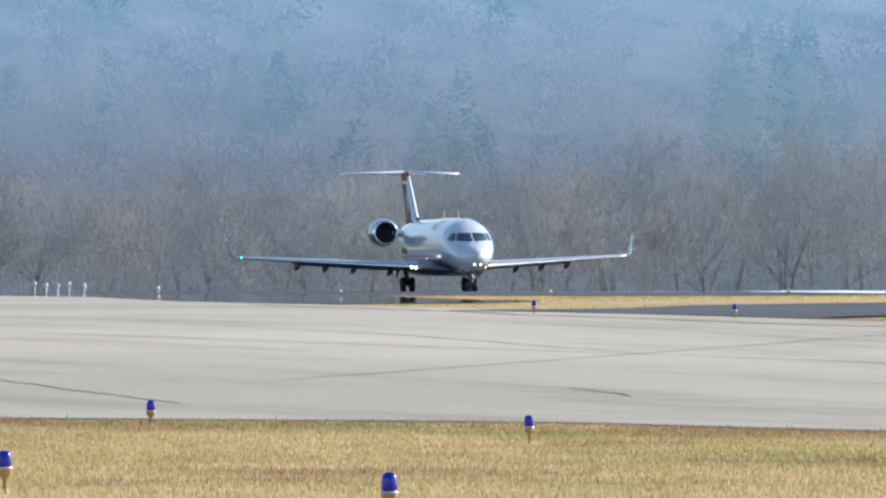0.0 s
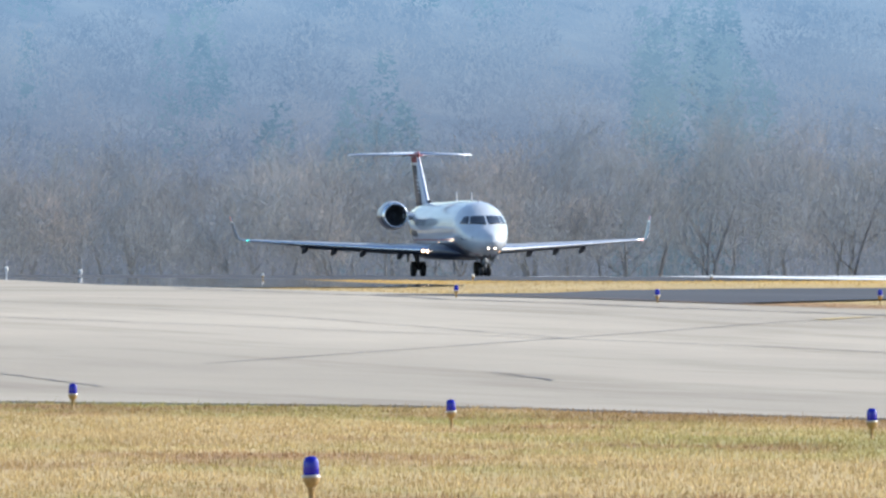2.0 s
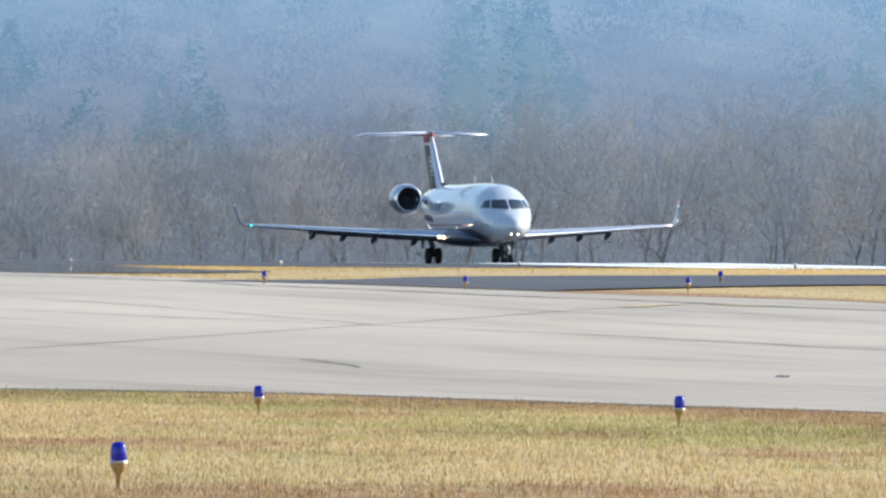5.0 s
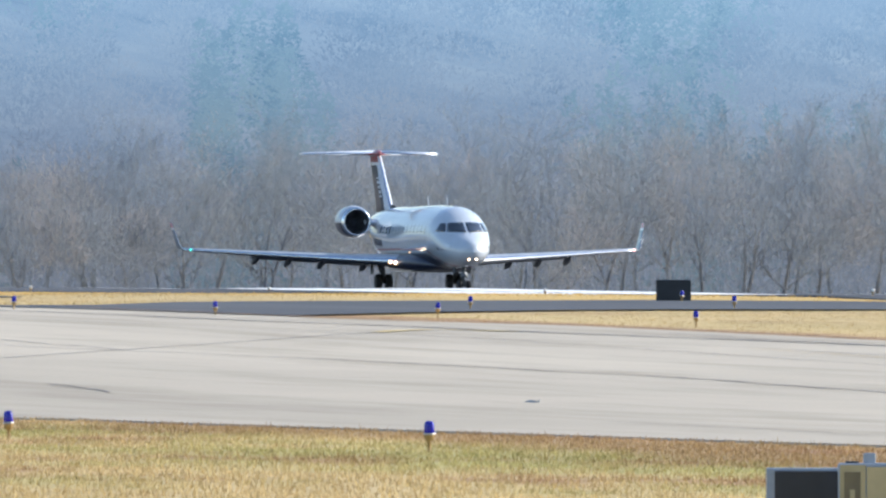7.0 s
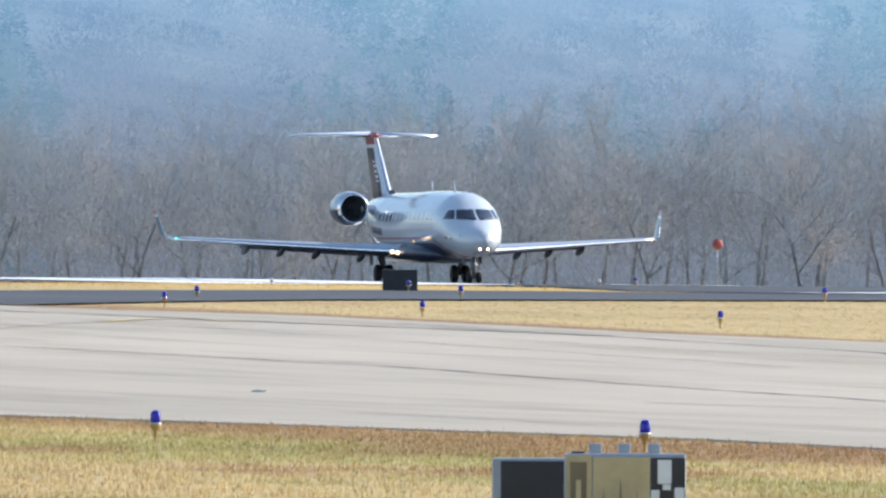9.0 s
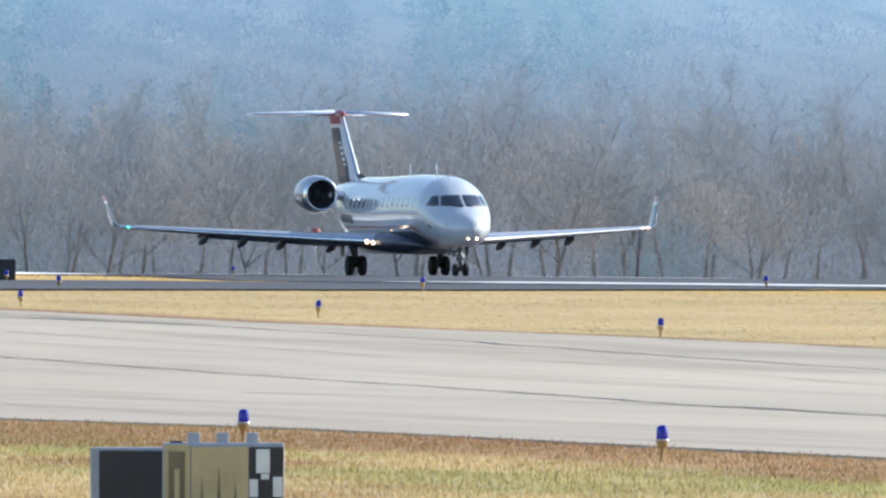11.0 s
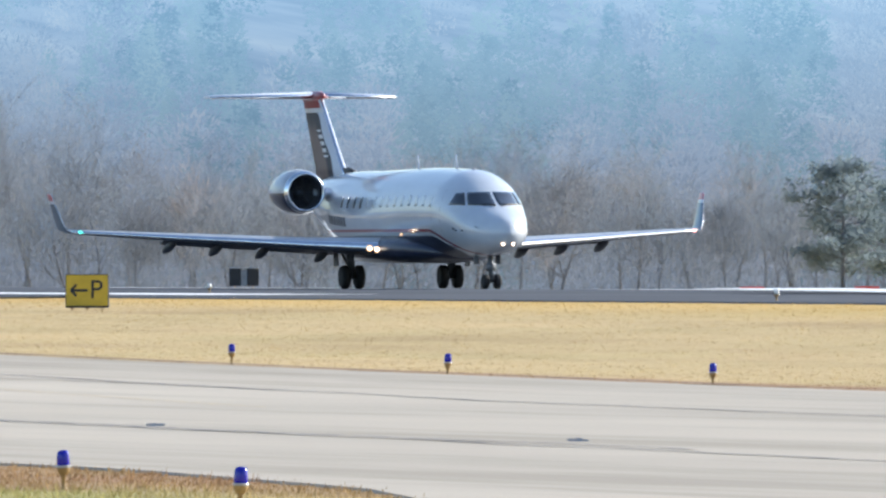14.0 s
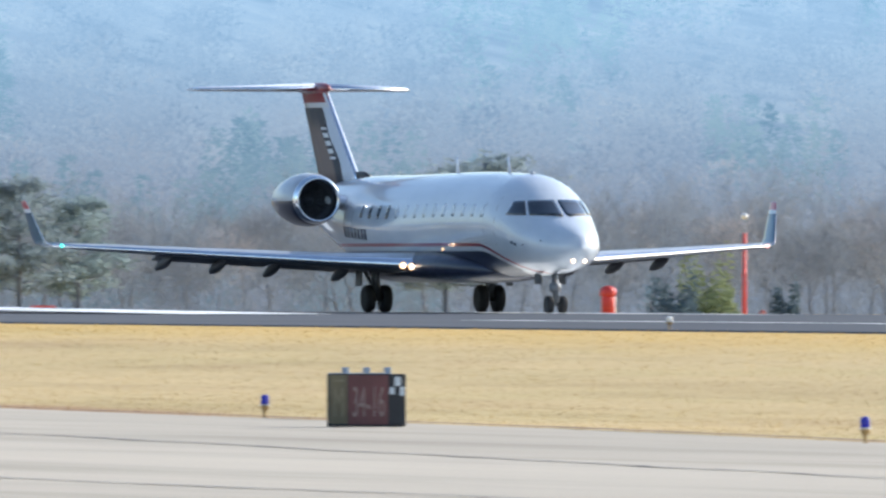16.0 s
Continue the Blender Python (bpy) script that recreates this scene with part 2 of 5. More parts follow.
# ---- mesh helpers ----
def mesh_of(name, verts, faces, mats, smooth=False, index=None):
    me = bpy.data.meshes.new(name)
    me.from_pydata([tuple(v) for v in verts], [], faces)
    for m in mats if isinstance(mats, (list, tuple)) else [mats]:
        me.materials.append(m)
    if smooth:
        me.polygons.foreach_set("use_smooth", [True] * len(me.polygons))
    if index:
        me.polygons.foreach_set("material_index", index)
    me.update()
    return me


def tri_mesh(name, v, mat):
    """A mesh of loose triangles from an array of shape (n, 3, 3)."""
    k = len(v)
    me = bpy.data.meshes.new(name)
    me.vertices.add(3 * k)
    me.vertices.foreach_set("co", np.asarray(v, dtype=np.float32).ravel())
    me.loops.add(3 * k)
    me.loops.foreach_set("vertex_index", np.arange(3 * k, dtype=np.int32))
    me.polygons.add(k)
    me.polygons.foreach_set("loop_start", np.arange(0, 3 * k, 3, dtype=np.int32))
    me.materials.append(mat)
    me.update(calc_edges=True)
    return me


def part(name, data, parent, label="", m=None):
    """Links a mesh as one object under a thing or a part."""
    ob = new(name, data)
    ob.parent = parent
    if m is not None:
        ob.matrix_basis = m
    return tagged(ob, label=label)


def thing(name, m, label, category, group="", data=None):
    ob = new(name, data)
    ob.matrix_basis = m
    return tagged(ob, label=label, category=category, group=group)


def bm_mesh(name, bm, mats, smooth=False, bevel=0.0, seg=2):
    if bevel:
        bmesh.ops.bevel(bm, geom=list(bm.edges), offset=bevel, segments=seg, affect="EDGES", profile=0.6)
    bmesh.ops.recalc_face_normals(bm, faces=bm.faces)
    me = bpy.data.meshes.new(name)
    bm.to_mesh(me)
    bm.free()
    for m in mats if isinstance(mats, (list, tuple)) else [mats]:
        me.materials.append(m)
    if smooth:
        me.polygons.foreach_set("use_smooth", [True] * len(me.polygons))
    return me


def box(name, x0, x1, y0, y1, z0, z1, mat, bevel=0.01):
    bm = bmesh.new()
    bmesh.ops.create_cube(bm, size=1, matrix=Matrix.Translation(((x0 + x1) / 2, (y0 + y1) / 2, (z0 + z1) / 2)) @ Matrix.Diagonal((x1 - x0, y1 - y0, z1 - z0, 1)))
    return bm_mesh(name, bm, mat, False, min(bevel, 0.3 * min(x1 - x0, y1 - y0, z1 - z0)))


def lathe(name, prof, mat, seg=16, axis="z", caps=True):
    """A turned body: prof is a run of (radius, height)."""
    v, f = [], []
    for r, h in prof:
        for i in range(seg):
            a = 2 * math.pi * i / seg
            p = (r * math.cos(a), r * math.sin(a), h)
            v.append(p if axis == "z" else (p[0], p[2], p[1]) if axis == "y" else (p[2], p[0], p[1]))
    for k in range(len(prof) - 1):
        for i in range(seg):
            j = (i + 1) % seg
            f.append((k * seg + i, k * seg + j, (k + 1) * seg + j, (k + 1) * seg + i))
    if caps:
        f.append(tuple(range(seg))[::-1])
        f.append(tuple((len(prof) - 1) * seg + i for i in range(seg)))
    bm = bmesh.new()
    vs = [bm.verts.new(p) for p in v]
    for q in f:
        bm.faces.new([vs[i] for i in q])
    return bm_mesh(name, bm, mat, True)


def rod(name, a, b, r0, r1, mat, seg=8):
    a, b = Vector(a), Vector(b)
    q = (b - a).to_track_quat("Z", "Y").to_matrix().to_4x4()
    bm = bmesh.new()
    bmesh.ops.create_cone(bm, segments=seg, radius1=r0, radius2=r1, depth=(b - a).length, cap_ends=True, matrix=Matrix.Translation((a + b) / 2) @ q)
    return bm_mesh(name, bm, mat, True)


# ---- ground ----
def ease(x):
    x = min(1.0, max(0.0, x))
    return x * x * (3 - 2 * x)


def gz(x, y):
    """Height of the ground: level along the runway, lower in the near field, falling away beyond."""
    z = -1.1 * (1 - ease((y - 250) / 270)) * (1 - ease((x - 95) / 33))
    z += (0.14 - 0.14 * ease((y - 660) / 40)) * ease((y - 588) / 24) * ease((850 - y) / 60) * ease((x - 95 - (y - 560) * 0.135) / 6) * ease((134 - x) / 4)
    z -= 0.011 * max(0.0, min(x, 190) - 156) * ease((y - 380) / 200)
    far = ease((x - 196) / 120)
    return z * (1 - far) - 3.4 * far - 3.0 * ease((y - 1030) / 150) * (1 - far)


def sheet(name, xs, ys, mat, lift=0.0, lo=None, hi=None):
    """A sheet over the ground between two edges; xs runs from 0 to 1 across it."""
    v, f = [], []
    for y in ys:
        a, b = (lo(y), hi(y)) if lo else (0, 1)
        for x in xs:
            xx = a + (b - a) * x if lo else x
            v.append((xx, y, gz(xx, y) + (lift if not lo or 0 <= x <= 1 else -0.06)))
    w = len(xs)
    for j in range(len(ys) - 1):
        for i in range(w - 1):
            f.append((j * w + i, j * w + i + 1, (j + 1) * w + i + 1, (j + 1) * w + i))
    return mesh_of(name, v, f, mat, lo is None)


def line_of(*pts):
    px, py = [p[0] for p in pts], [p[1] for p in pts]
    return lambda q: float(np.interp(q, px, py))


def steps(a, b, d):
    n = max(2, int(round((b - a) / d)) + 1)
    return [a + (b - a) * i / (n - 1) for i in range(n)]


ground = tagged(new("ground", sheet("ground", [-4500, -1500, -500, -200] + steps(-100, 20, 10) + steps(24, 200, 4) + steps(210, 340, 10) + [450, 700, 1500, 4500], [-3000, -800, -200] + steps(0, 1200, 8) + [1500, 2200, 3500, 4900], GRASS)),
                "straw-coloured winter grass field with greener patches and bare margins", "ground", kind="structure")
TAXI_LO = line_of((100, 10), (120, 22), (140, 36), (160, 44.5), (173, 47.2), (190, 49.2), (225, 50), (250, 48), (270, 46), (285, 38), (300, 34), (1100, 20))
TAXI_HI = line_of((100, 78), (231, 81.0), (253, 83.9), (269, 84.9), (290, 85.7), (349, 87.6), (364, 87.5), (391, 86.0), (433, 86.2), (446, 84.6), (455, 84.4), (489, 85.4), (530, 88.5), (620, 97.5), (700, 105), (832, 121), (894, 125.5), (1100, 139))
taxiway = tagged(new("taxiway", sheet("taxiway", [-0.002] + steps(0, 1, 0.06) + [1.002], steps(100, 1000, 4), CONCRETE, 0.03, TAXI_LO, TAXI_HI)),
                 "pale worn taxiway paving with dark sealed cracks", "taxiway", kind="structure")
apron = tagged(new("apron", sheet("apron", steps(0, 1, 0.2) + [1.001], steps(20, 176, 6), CONCRETE, 0.03, lambda y: -60, line_of((20, 20.4), (146, 22.3), (152, 21.6), (172, 9.5)))),
               "pale worn apron paving beside the grass", "apron", kind="structure")
SHOULDER = line_of((600, 102.8), (800, 128.9), (845, 135.0), (1030, 140.0))
LINK_LO = line_of((84, 459), (90, 472), (98, 487), (105, 485), (110, 481), (123, 477))
LINK_HI = line_of((84, 514), (90, 519), (100, 562), (108, 580), (121, 592), (124, 575))


def link_sheet():
    v, f, xs = [], [], steps(84.5, 123.5, 3)
    for x in xs:
        for k in range(13):
            y = LINK_LO(x) + (LINK_HI(x) - LINK_LO(x)) * k / 12
            v.append((x, y, gz(x, y) + 0.045))
    for i in range(len(xs) - 1):
        for k in range(12):
            f.append((i * 13 + k, (i + 1) * 13 + k, (i + 1) * 13 + k + 1, i * 13 + k + 1))
    return mesh_of("connector", v, f, ASPHALT, True)


tagged(new("connector_taxiway", link_sheet()), "dark asphalt connector between taxiway and runway", "taxiway", kind="structure")
tagged(new("runway_shoulder", sheet("runway_shoulder", [-0.002] + steps(0, 1, 0.2) + [1.002], steps(628, 1030, 8), HOT_ASPHALT, 0.036, lambda y: TAXI_HI(y) - 0.3, SHOULDER)),
       "dark asphalt shoulder that mirrors the wood in hot air", "runway", kind="structure")
runway = tagged(new("runway", sheet("runway", [-0.002] + steps(0, 1, 0.05) + [1.002], steps(150, 1030, 10), ASPHALT, 0.03,
                                    line_of((150, 121), (400, 122), (480, 123), (540, 127), (700, 134), (1030, 134)), lambda y: 189.0)),
                "dark asphalt runway with white markings", "runway", kind="structure")


def marking(x0, x1, y0, y1, label, lift=0.036, rise=0.0):
    """Paint on the runway; rise lifts its far end off the paving, to imitate a mirage's stretch."""
    me = sheet("marking", [x0, x1], steps(y0, y1, 8), MARKING, lift)
    for v in me.vertices:
        v.co.z += rise * (v.co.y - y0) / (y1 - y0)
    ob = part("marking", me, runway, label)
    return ob


marking(142.0, 146.0, 458, 487, "white aiming point bar", 0.05, 0.12)
# mirage of bright sky over the hot runway, painted as white bars
for x, w in ((137.5, 4.8), (143.2, 5.3)):
    marking(x, x + w, 700, 764, "white bar painted for a mirage of bright sky", 0.05, 0.15)
for k in range(10):
    marking(154.6, 156.8, 332 + 60 * k, 362 + 60 * k, "white centreline dash", 0.045)
marking(128.6, 133.6, 488, 568, "white side line", 0.045)
marking(131.0, 132.0, 372, 402, "white side line", 0.045)


# ---- the airliner: x to its left wing, y aft from the nose, z up from the runway ----
def smooth_run(xs, ys):
    xs, ys = np.array(xs, float), np.array(ys, float)
    d = np.gradient(ys, xs)

    def at(q):
        i = int(np.clip(np.searchsorted(xs, q) - 1, 0, len(xs) - 2))
        h = xs[i + 1] - xs[i]
        t = min(1.0, max(0.0, (q - xs[i]) / h))
        return float((2 * t**3 - 3 * t**2 + 1) * ys[i] + (t**3 - 2 * t**2 + t) * h * d[i] + (3 * t**2 - 2 * t**3) * ys[i + 1] + (t**3 - t**2) * h * d[i + 1])
    return at


HULL = [(0, 0.02, 1.64, 1.60), (0.1, 0.24, 1.87, 1.40), (0.35, 0.49, 2.07, 1.21), (0.8, 0.76, 2.28, 1.06), (1.3, 0.96, 2.50, 0.98), (1.8, 1.10, 2.80, 0.93),
        (2.3, 1.20, 3.12, 0.90), (2.9, 1.285, 3.40, 0.885), (3.8, 1.338, 3.56, 0.88), (5.0, 1.345, 3.60, 0.88), (15.5, 1.345, 3.60, 0.88), (17.5, 1.27, 3.60, 1.06),
        (19.5, 1.04, 3.55, 1.48), (21.5, 0.74, 3.42, 1.98), (23.2, 0.44, 3.24, 2.42), (24.3, 0.18, 3.02, 2.72), (24.45, 0.05, 2.92, 2.82)]


def nose_s(s):
    return float(np.interp(s, [0, 0.8, 1.8, 2.9, 5.0, 30.0], [0.62, 1.46, 2.62, 3.75, 5.35, 30.35]))


HULL = [(nose_s(h[0]) if h[0] <= 5 else h[0], *h[1:]) for h in HULL]
HW, HT, HB = (smooth_run([h[0] for h in HULL], [h[k] for h in HULL]) for k in (1, 2, 3))


def hull(s, a, out=0.0):
    """A point of the fuselage's skin at s metres aft, a degrees round from the top towards the left wing, out metres proud."""
    w, t, b = HW(s), HT(s), HB(s)
    c, h, r = (t + b) / 2, (t - b) / 2, radians(a)
    return ((w + out) * math.sin(r), s, c + (h + out) * math.cos(r))


def hull_patch(name, corners, out, mat, nu=5, nv=5):
    """A rounded patch that follows the skin, from four corners (s, degrees)."""
    v, f = [], []
    for i in range(nu):
        for j in range(nv):
            u, w = i / (nu - 1), j / (nv - 1)
            # corners drawn in, so that the pane has rounded ends
            cu, cw = 2 * u - 1, 2 * w - 1
            uu, ww = (cu * math.sqrt(1 - 0.07 * cw * cw * cu * cu) + 1) / 2, (cw * math.sqrt(1 - 0.07 * cu * cu * cw * cw) + 1) / 2
            p = [(1 - uu) * (1 - ww) * corners[0][k] + uu * (1 - ww) * corners[1][k] + uu * ww * corners[2][k] + (1 - uu) * ww * corners[3][k] for k in (0, 1)]
            v.append(hull(p[0], p[1], out))
    k = len(v)
    v += [tuple(Vector(q) * 1.0 - Vector((q[0] * 0.012, 0, (q[2] - 2.2) * 0.012))) for q in v]
    for i in range(nu - 1):
        for j in range(nv - 1):
            a, b, c, d = i * nv + j, (i + 1) * nv + j, (i + 1) * nv + j + 1, i * nv + j + 1
            f += [(a, b, c, d), (k + d, k + c, k + b, k + a)]
    edge = [j for j in range(nv)] + [i * nv + nv - 1 for i in range(1, nu)] + [(nu - 1) * nv + j for j in range(nv - 2, -1, -1)] + [i * nv for i in range(nu - 2, 0, -1)]
    for a, b in zip(edge, edge[1:] + edge[:1]):
        f.append((a, b, k + b, k + a))
    bm = bmesh.new()
    vs = [bm.verts.new(p) for p in v]
    for q in f:
        bm.faces.new([vs[i] for i in q])
    return bm_mesh(name, bm, mat, True)


def livery():
    """White gloss paint with a red cheat line and a dark blue belly panel."""
    m, n, l, b = shader("white_livery")
    co = n.new("ShaderNodeTexCoord").outputs["Object"]
    sep = n.new("ShaderNodeSeparateXYZ")
    l.new(co, sep.inputs[0])
    y, z = sep.outputs[1], sep.outputs[2]
    line = span(n, l, y, 2.2, 5.6, 0.95, 1.72)
    d = calc(n, l, "SUBTRACT", z, line)
    red = calc(n, l, "MULTIPLY", calc(n, l, "LESS_THAN", calc(n, l, "ABSOLUTE", d), 0.045), calc(n, l, "GREATER_THAN", y, 2.4))
    blue = calc(n, l, "MULTIPLY", calc(n, l, "LESS_THAN", d, -0.17), calc(n, l, "GREATER_THAN", calc(n, l, "ADD", y, calc(n, l, "MULTIPLY", z, 1.0)), 4.7))
    dirt = noise_tex(n, l, co, 1.2, 5, 0.6, (1, 0.35, 1))
    white = ramp(n, l, dirt, [(0.3, (0.505, 0.55, 0.60)), (0.6, (0.61, 0.65, 0.69))])
    c = mixc(n, l, red, white, (0.33, 0.04, 0.06))
    c = mixc(n, l, blue, c, (0.012, 0.018, 0.045))
    l.new(c, b.inputs["Base Color"])
    setin(b, Roughness=0.32, Coat_Roughness=0.06)
    l.new(span(n, l, blue, 0.0, 1.0, 1.0, 0.12), b.inputs["Coat Weight"])
    # faint lap joints of the skin panels
    w = n.new("ShaderNodeTexWave")
    w.bands_direction = "Y"
    w.inputs["Scale"].default_value = 0.30
    l.new(co, w.inputs["Vector"])
    bumped(n, l, b, span(n, l, w.outputs["Fac"], 0.0, 0.02), 0.25, 0.004)
    return m


def fin_paint():
    """Dark blue fin, red cap, a pale front band and a little flag of white bars as plain shapes."""
    m, n, l, b = shader("fin_livery")
    co = n.new("ShaderNodeTexCoord").outputs["Object"]
    sep = n.new("ShaderNodeSeparateXYZ")
    l.new(co, sep.inputs[0])
    y, z = sep.outputs[1], sep.outputs[2]
    lead = calc(n, l, "ADD", calc(n, l, "MULTIPLY", calc(n, l, "SUBTRACT", z, 3.5), 1.12), 19.75)
    back = calc(n, l, "SUBTRACT", y, lead)
    c = mixc(n, l, noise_tex(n, l, co, 2.0), (0.030, 0.034, 0.050), (0.055, 0.055, 0.066))
    wave = calc(n, l, "ADD", back, calc(n, l, "MULTIPLY", calc(n, l, "SINE", calc(n, l, "MULTIPLY", z, 5.0)), 0.09))
    c = mixc(n, l, calc(n, l, "MULTIPLY", span(n, l, wave, 1.30, 1.55), span(n, l, z, 5.3, 4.7)), c, (0.20, 0.145, 0.125))
    front = calc(n, l, "LESS_THAN", wave, 0.80)
    c = mixc(n, l, front, c, (0.62, 0.66, 0.72))
    bars = calc(n, l, "MULTIPLY", calc(n, l, "GREATER_THAN", calc(n, l, "FRACT", calc(n, l, "MULTIPLY", z, 4.6)), 0.42),
                calc(n, l, "MULTIPLY", calc(n, l, "LESS_THAN", calc(n, l, "ABSOLUTE", calc(n, l, "SUBTRACT", z, 4.50)), 0.44),
                     calc(n, l, "LESS_THAN", calc(n, l, "ABSOLUTE", calc(n, l, "SUBTRACT", back, 1.22)), 0.24)))
    c = mixc(n, l, bars, c, (0.72, 0.72, 0.72))
    c = mixc(n, l, calc(n, l, "GREATER_THAN", z, 5.48), c, (0.70, 0.70, 0.70))
    c = mixc(n, l, calc(n, l, "MULTIPLY", calc(n, l, "GREATER_THAN", z, 5.62), calc(n, l, "GREATER_THAN", back, 0.35)), c, (0.30, 0.045, 0.05))
    l.new(c, b.inputs["Base Color"])
    setin(b, Roughness=0.55, Specular_IOR_Level=0.3)
    return m


def winglet_paint():
    m, n, l, b = shader("winglet_livery")
    co = n.new("ShaderNodeTexCoord").outputs["Object"]
    sep = n.new("ShaderNodeSeparateXYZ")
    l.new(co, sep.inputs[0])
    z = sep.outputs[2]
    c = mixc(n, l, calc(n, l, "GREATER_THAN", z, 2.58), (0.03, 0.09, 0.14), (0.75, 0.75, 0.75))
    c = mixc(n, l, calc(n, l, "GREATER_THAN", z, 2.68), c, (0.5, 0.06, 0.06))
    l.new(c, b.inputs["Base Color"])
    setin(b, Roughness=0.3, Coat_Weight=0.6)
    return m


LIVERY, FIN_PAINT, WINGLET_PAINT = livery(), fin_paint(), winglet_paint()
NAVY = plain("dark_blue_gloss", (0.016, 0.022, 0.048), 0.42, 0, 0.2, 2.0, 0.25)
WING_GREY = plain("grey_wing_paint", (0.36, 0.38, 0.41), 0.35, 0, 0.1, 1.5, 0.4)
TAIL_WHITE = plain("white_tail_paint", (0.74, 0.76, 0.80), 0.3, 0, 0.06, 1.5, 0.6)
# the wing's grey darkened: shade under the wing put into the colour
UNDERSIDE_SHADE = plain("shaded_wing_underside", (0.085, 0.095, 0.12), 0.45, 0, 0.15, 2.0)
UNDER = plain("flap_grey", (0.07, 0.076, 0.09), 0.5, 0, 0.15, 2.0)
CHROME = plain("polished_slat_metal", (0.80, 0.82, 0.85), 0.16, 1.0, 0.05, 3.0)
DARK_GLASS = plain("dark_window_glass", (0.012, 0.016, 0.022), 0.06, 0, 0.1, 2.0, 1.0)
# bright reflection in the forward cabin panes, painted as a pale colour
PANE_REFLECTION = plain("pale_window_reflection", (0.62, 0.645, 0.68), 0.2, 0, 0.05, 2.0, 0.6)
RUBBER = plain("tyre_rubber", (0.014, 0.014, 0.015), 0.75, 0, 0.25, 8.0)
STRUT = plain("gear_metal", (0.16, 0.17, 0.18), 0.45, 0.4, 0.2, 6.0)
DUCT = plain("grey_duct_lining", (0.075, 0.08, 0.09), 0.7, 0, 0.2, 4.0)
FAN = plain("dark_fan_metal", (0.07, 0.074, 0.085), 0.85, 0.0, 0.2, 6.0)
GEAR_DOOR = plain("gear_door_paint", (0.035, 0.038, 0.045), 0.4, 0, 0.15, 4.0)
SEAM = plain("seam_grey", (0.30, 0.32, 0.34), 0.6)
BLACK = plain("black_rubber_boot", (0.012, 0.013, 0.016), 0.5)
# warm lamp faces; round a bulb the glowing ring imitates its glare
LAMP_WARM = glow("lamp_face_glow", (1.0, 0.60, 0.30), 1.15)
LAMP_HOT = glow("lamp_bulb", (1.0, 0.86, 0.66), 7.0)
NAV_GREEN = glow("green_wing_lamp", (0.1, 0.8, 0.62), 1.6)
NAV_RED = glow("port_wing_lamp", (1.0, 0.45, 0.40), 2.2)


def nacelle_paint():
    """Dark blue paint; the pale upper half paints in the sky's reflection, with a sharp line between."""
    m, n, l, b = shader("nacelle_painted_reflection")
    co = n.new("ShaderNodeTexCoord").outputs["Object"]
    sep = n.new("ShaderNodeSeparateXYZ")
    l.new(co, sep.inputs[0])
    up = calc(n, l, "GREATER_THAN", sep.outputs[2], -0.03)
    white = ramp(n, l, noise_tex(n, l, co, 2.0, 4), [(0.3, (0.40, 0.43, 0.47)), (0.7, (0.50, 0.53, 0.56))])
    l.new(mixc(n, l, up, (0.014, 0.018, 0.038), white), b.inputs["Base Color"])
    setin(b, Roughness=0.3, Coat_Weight=0.5, Coat_Roughness=0.08)
    return m


NACELLE = nacelle_paint()


def front_s(x, z):
    """How far aft the skin lies at x across and z up, on the forward fuselage."""
    lo, hi = 0.62, 6.5
    for _ in range(40):
        s = (lo + hi) / 2
        c, h = (HT(s) + HB(s)) / 2, (HT(s) - HB(s)) / 2
        if (x / HW(s)) ** 2 + ((z - c) / h) ** 2 < 1:
            hi = s
        else:
            lo = s
    return hi


def pane(name, corners, mat, nu=9, nv=7, out=0.012):
    """A cockpit pane laid on the skin, from four corners (x, z) as seen from ahead."""
    v, f = [], []
    for i in range(nu):
        for j in range(nv):
            u, w = i / (nu - 1), j / (nv - 1)
            cu, cw = 2 * u - 1, 2 * w - 1
            q = math.sqrt(1 - 0.06 * cu * cu * cw * cw)
            u, w = (cu * q + 1) / 2, (cw * q + 1) / 2
            x, z = ((1 - u) * (1 - w) * corners[0][k] + u * (1 - w) * corners[1][k] + u * w * corners[2][k] + (1 - u) * w * corners[3][k] for k in (0, 1))
            s = front_s(abs(x), z)
            d = Vector((x / HW(s) ** 2, -0.5, (z - 2.1) * 0.7)).normalized()
            v.append(Vector((x, s, z)) + d * out)
    n = len(v)
    v += [p + Vector((0, 0.05, -0.01)) for p in v]
    for i in range(nu - 1):
        for j in range(nv - 1):
            a, b, c, d = i * nv + j, (i + 1) * nv + j, (i + 1) * nv + j + 1, i * nv + j + 1
            f += [(a, b, c, d), (n + d, n + c, n + b, n + a)]
    rim = list(range(nv)) + [i * nv + nv - 1 for i in range(1, nu)] + [(nu - 1) * nv + j for j in range(nv - 2, -1, -1)] + [i * nv for i in range(nu - 2, 0, -1)]
    f += [(a, b, n + b, n + a) for a, b in zip(rim, rim[1:] + rim[:1])]
    bm = bmesh.new()
    vs = [bm.verts.new(p) for p in v]
    for q in f:
        bm.faces.new([vs[i] for i in q])
    return bm_mesh(name, bm, mat, True)


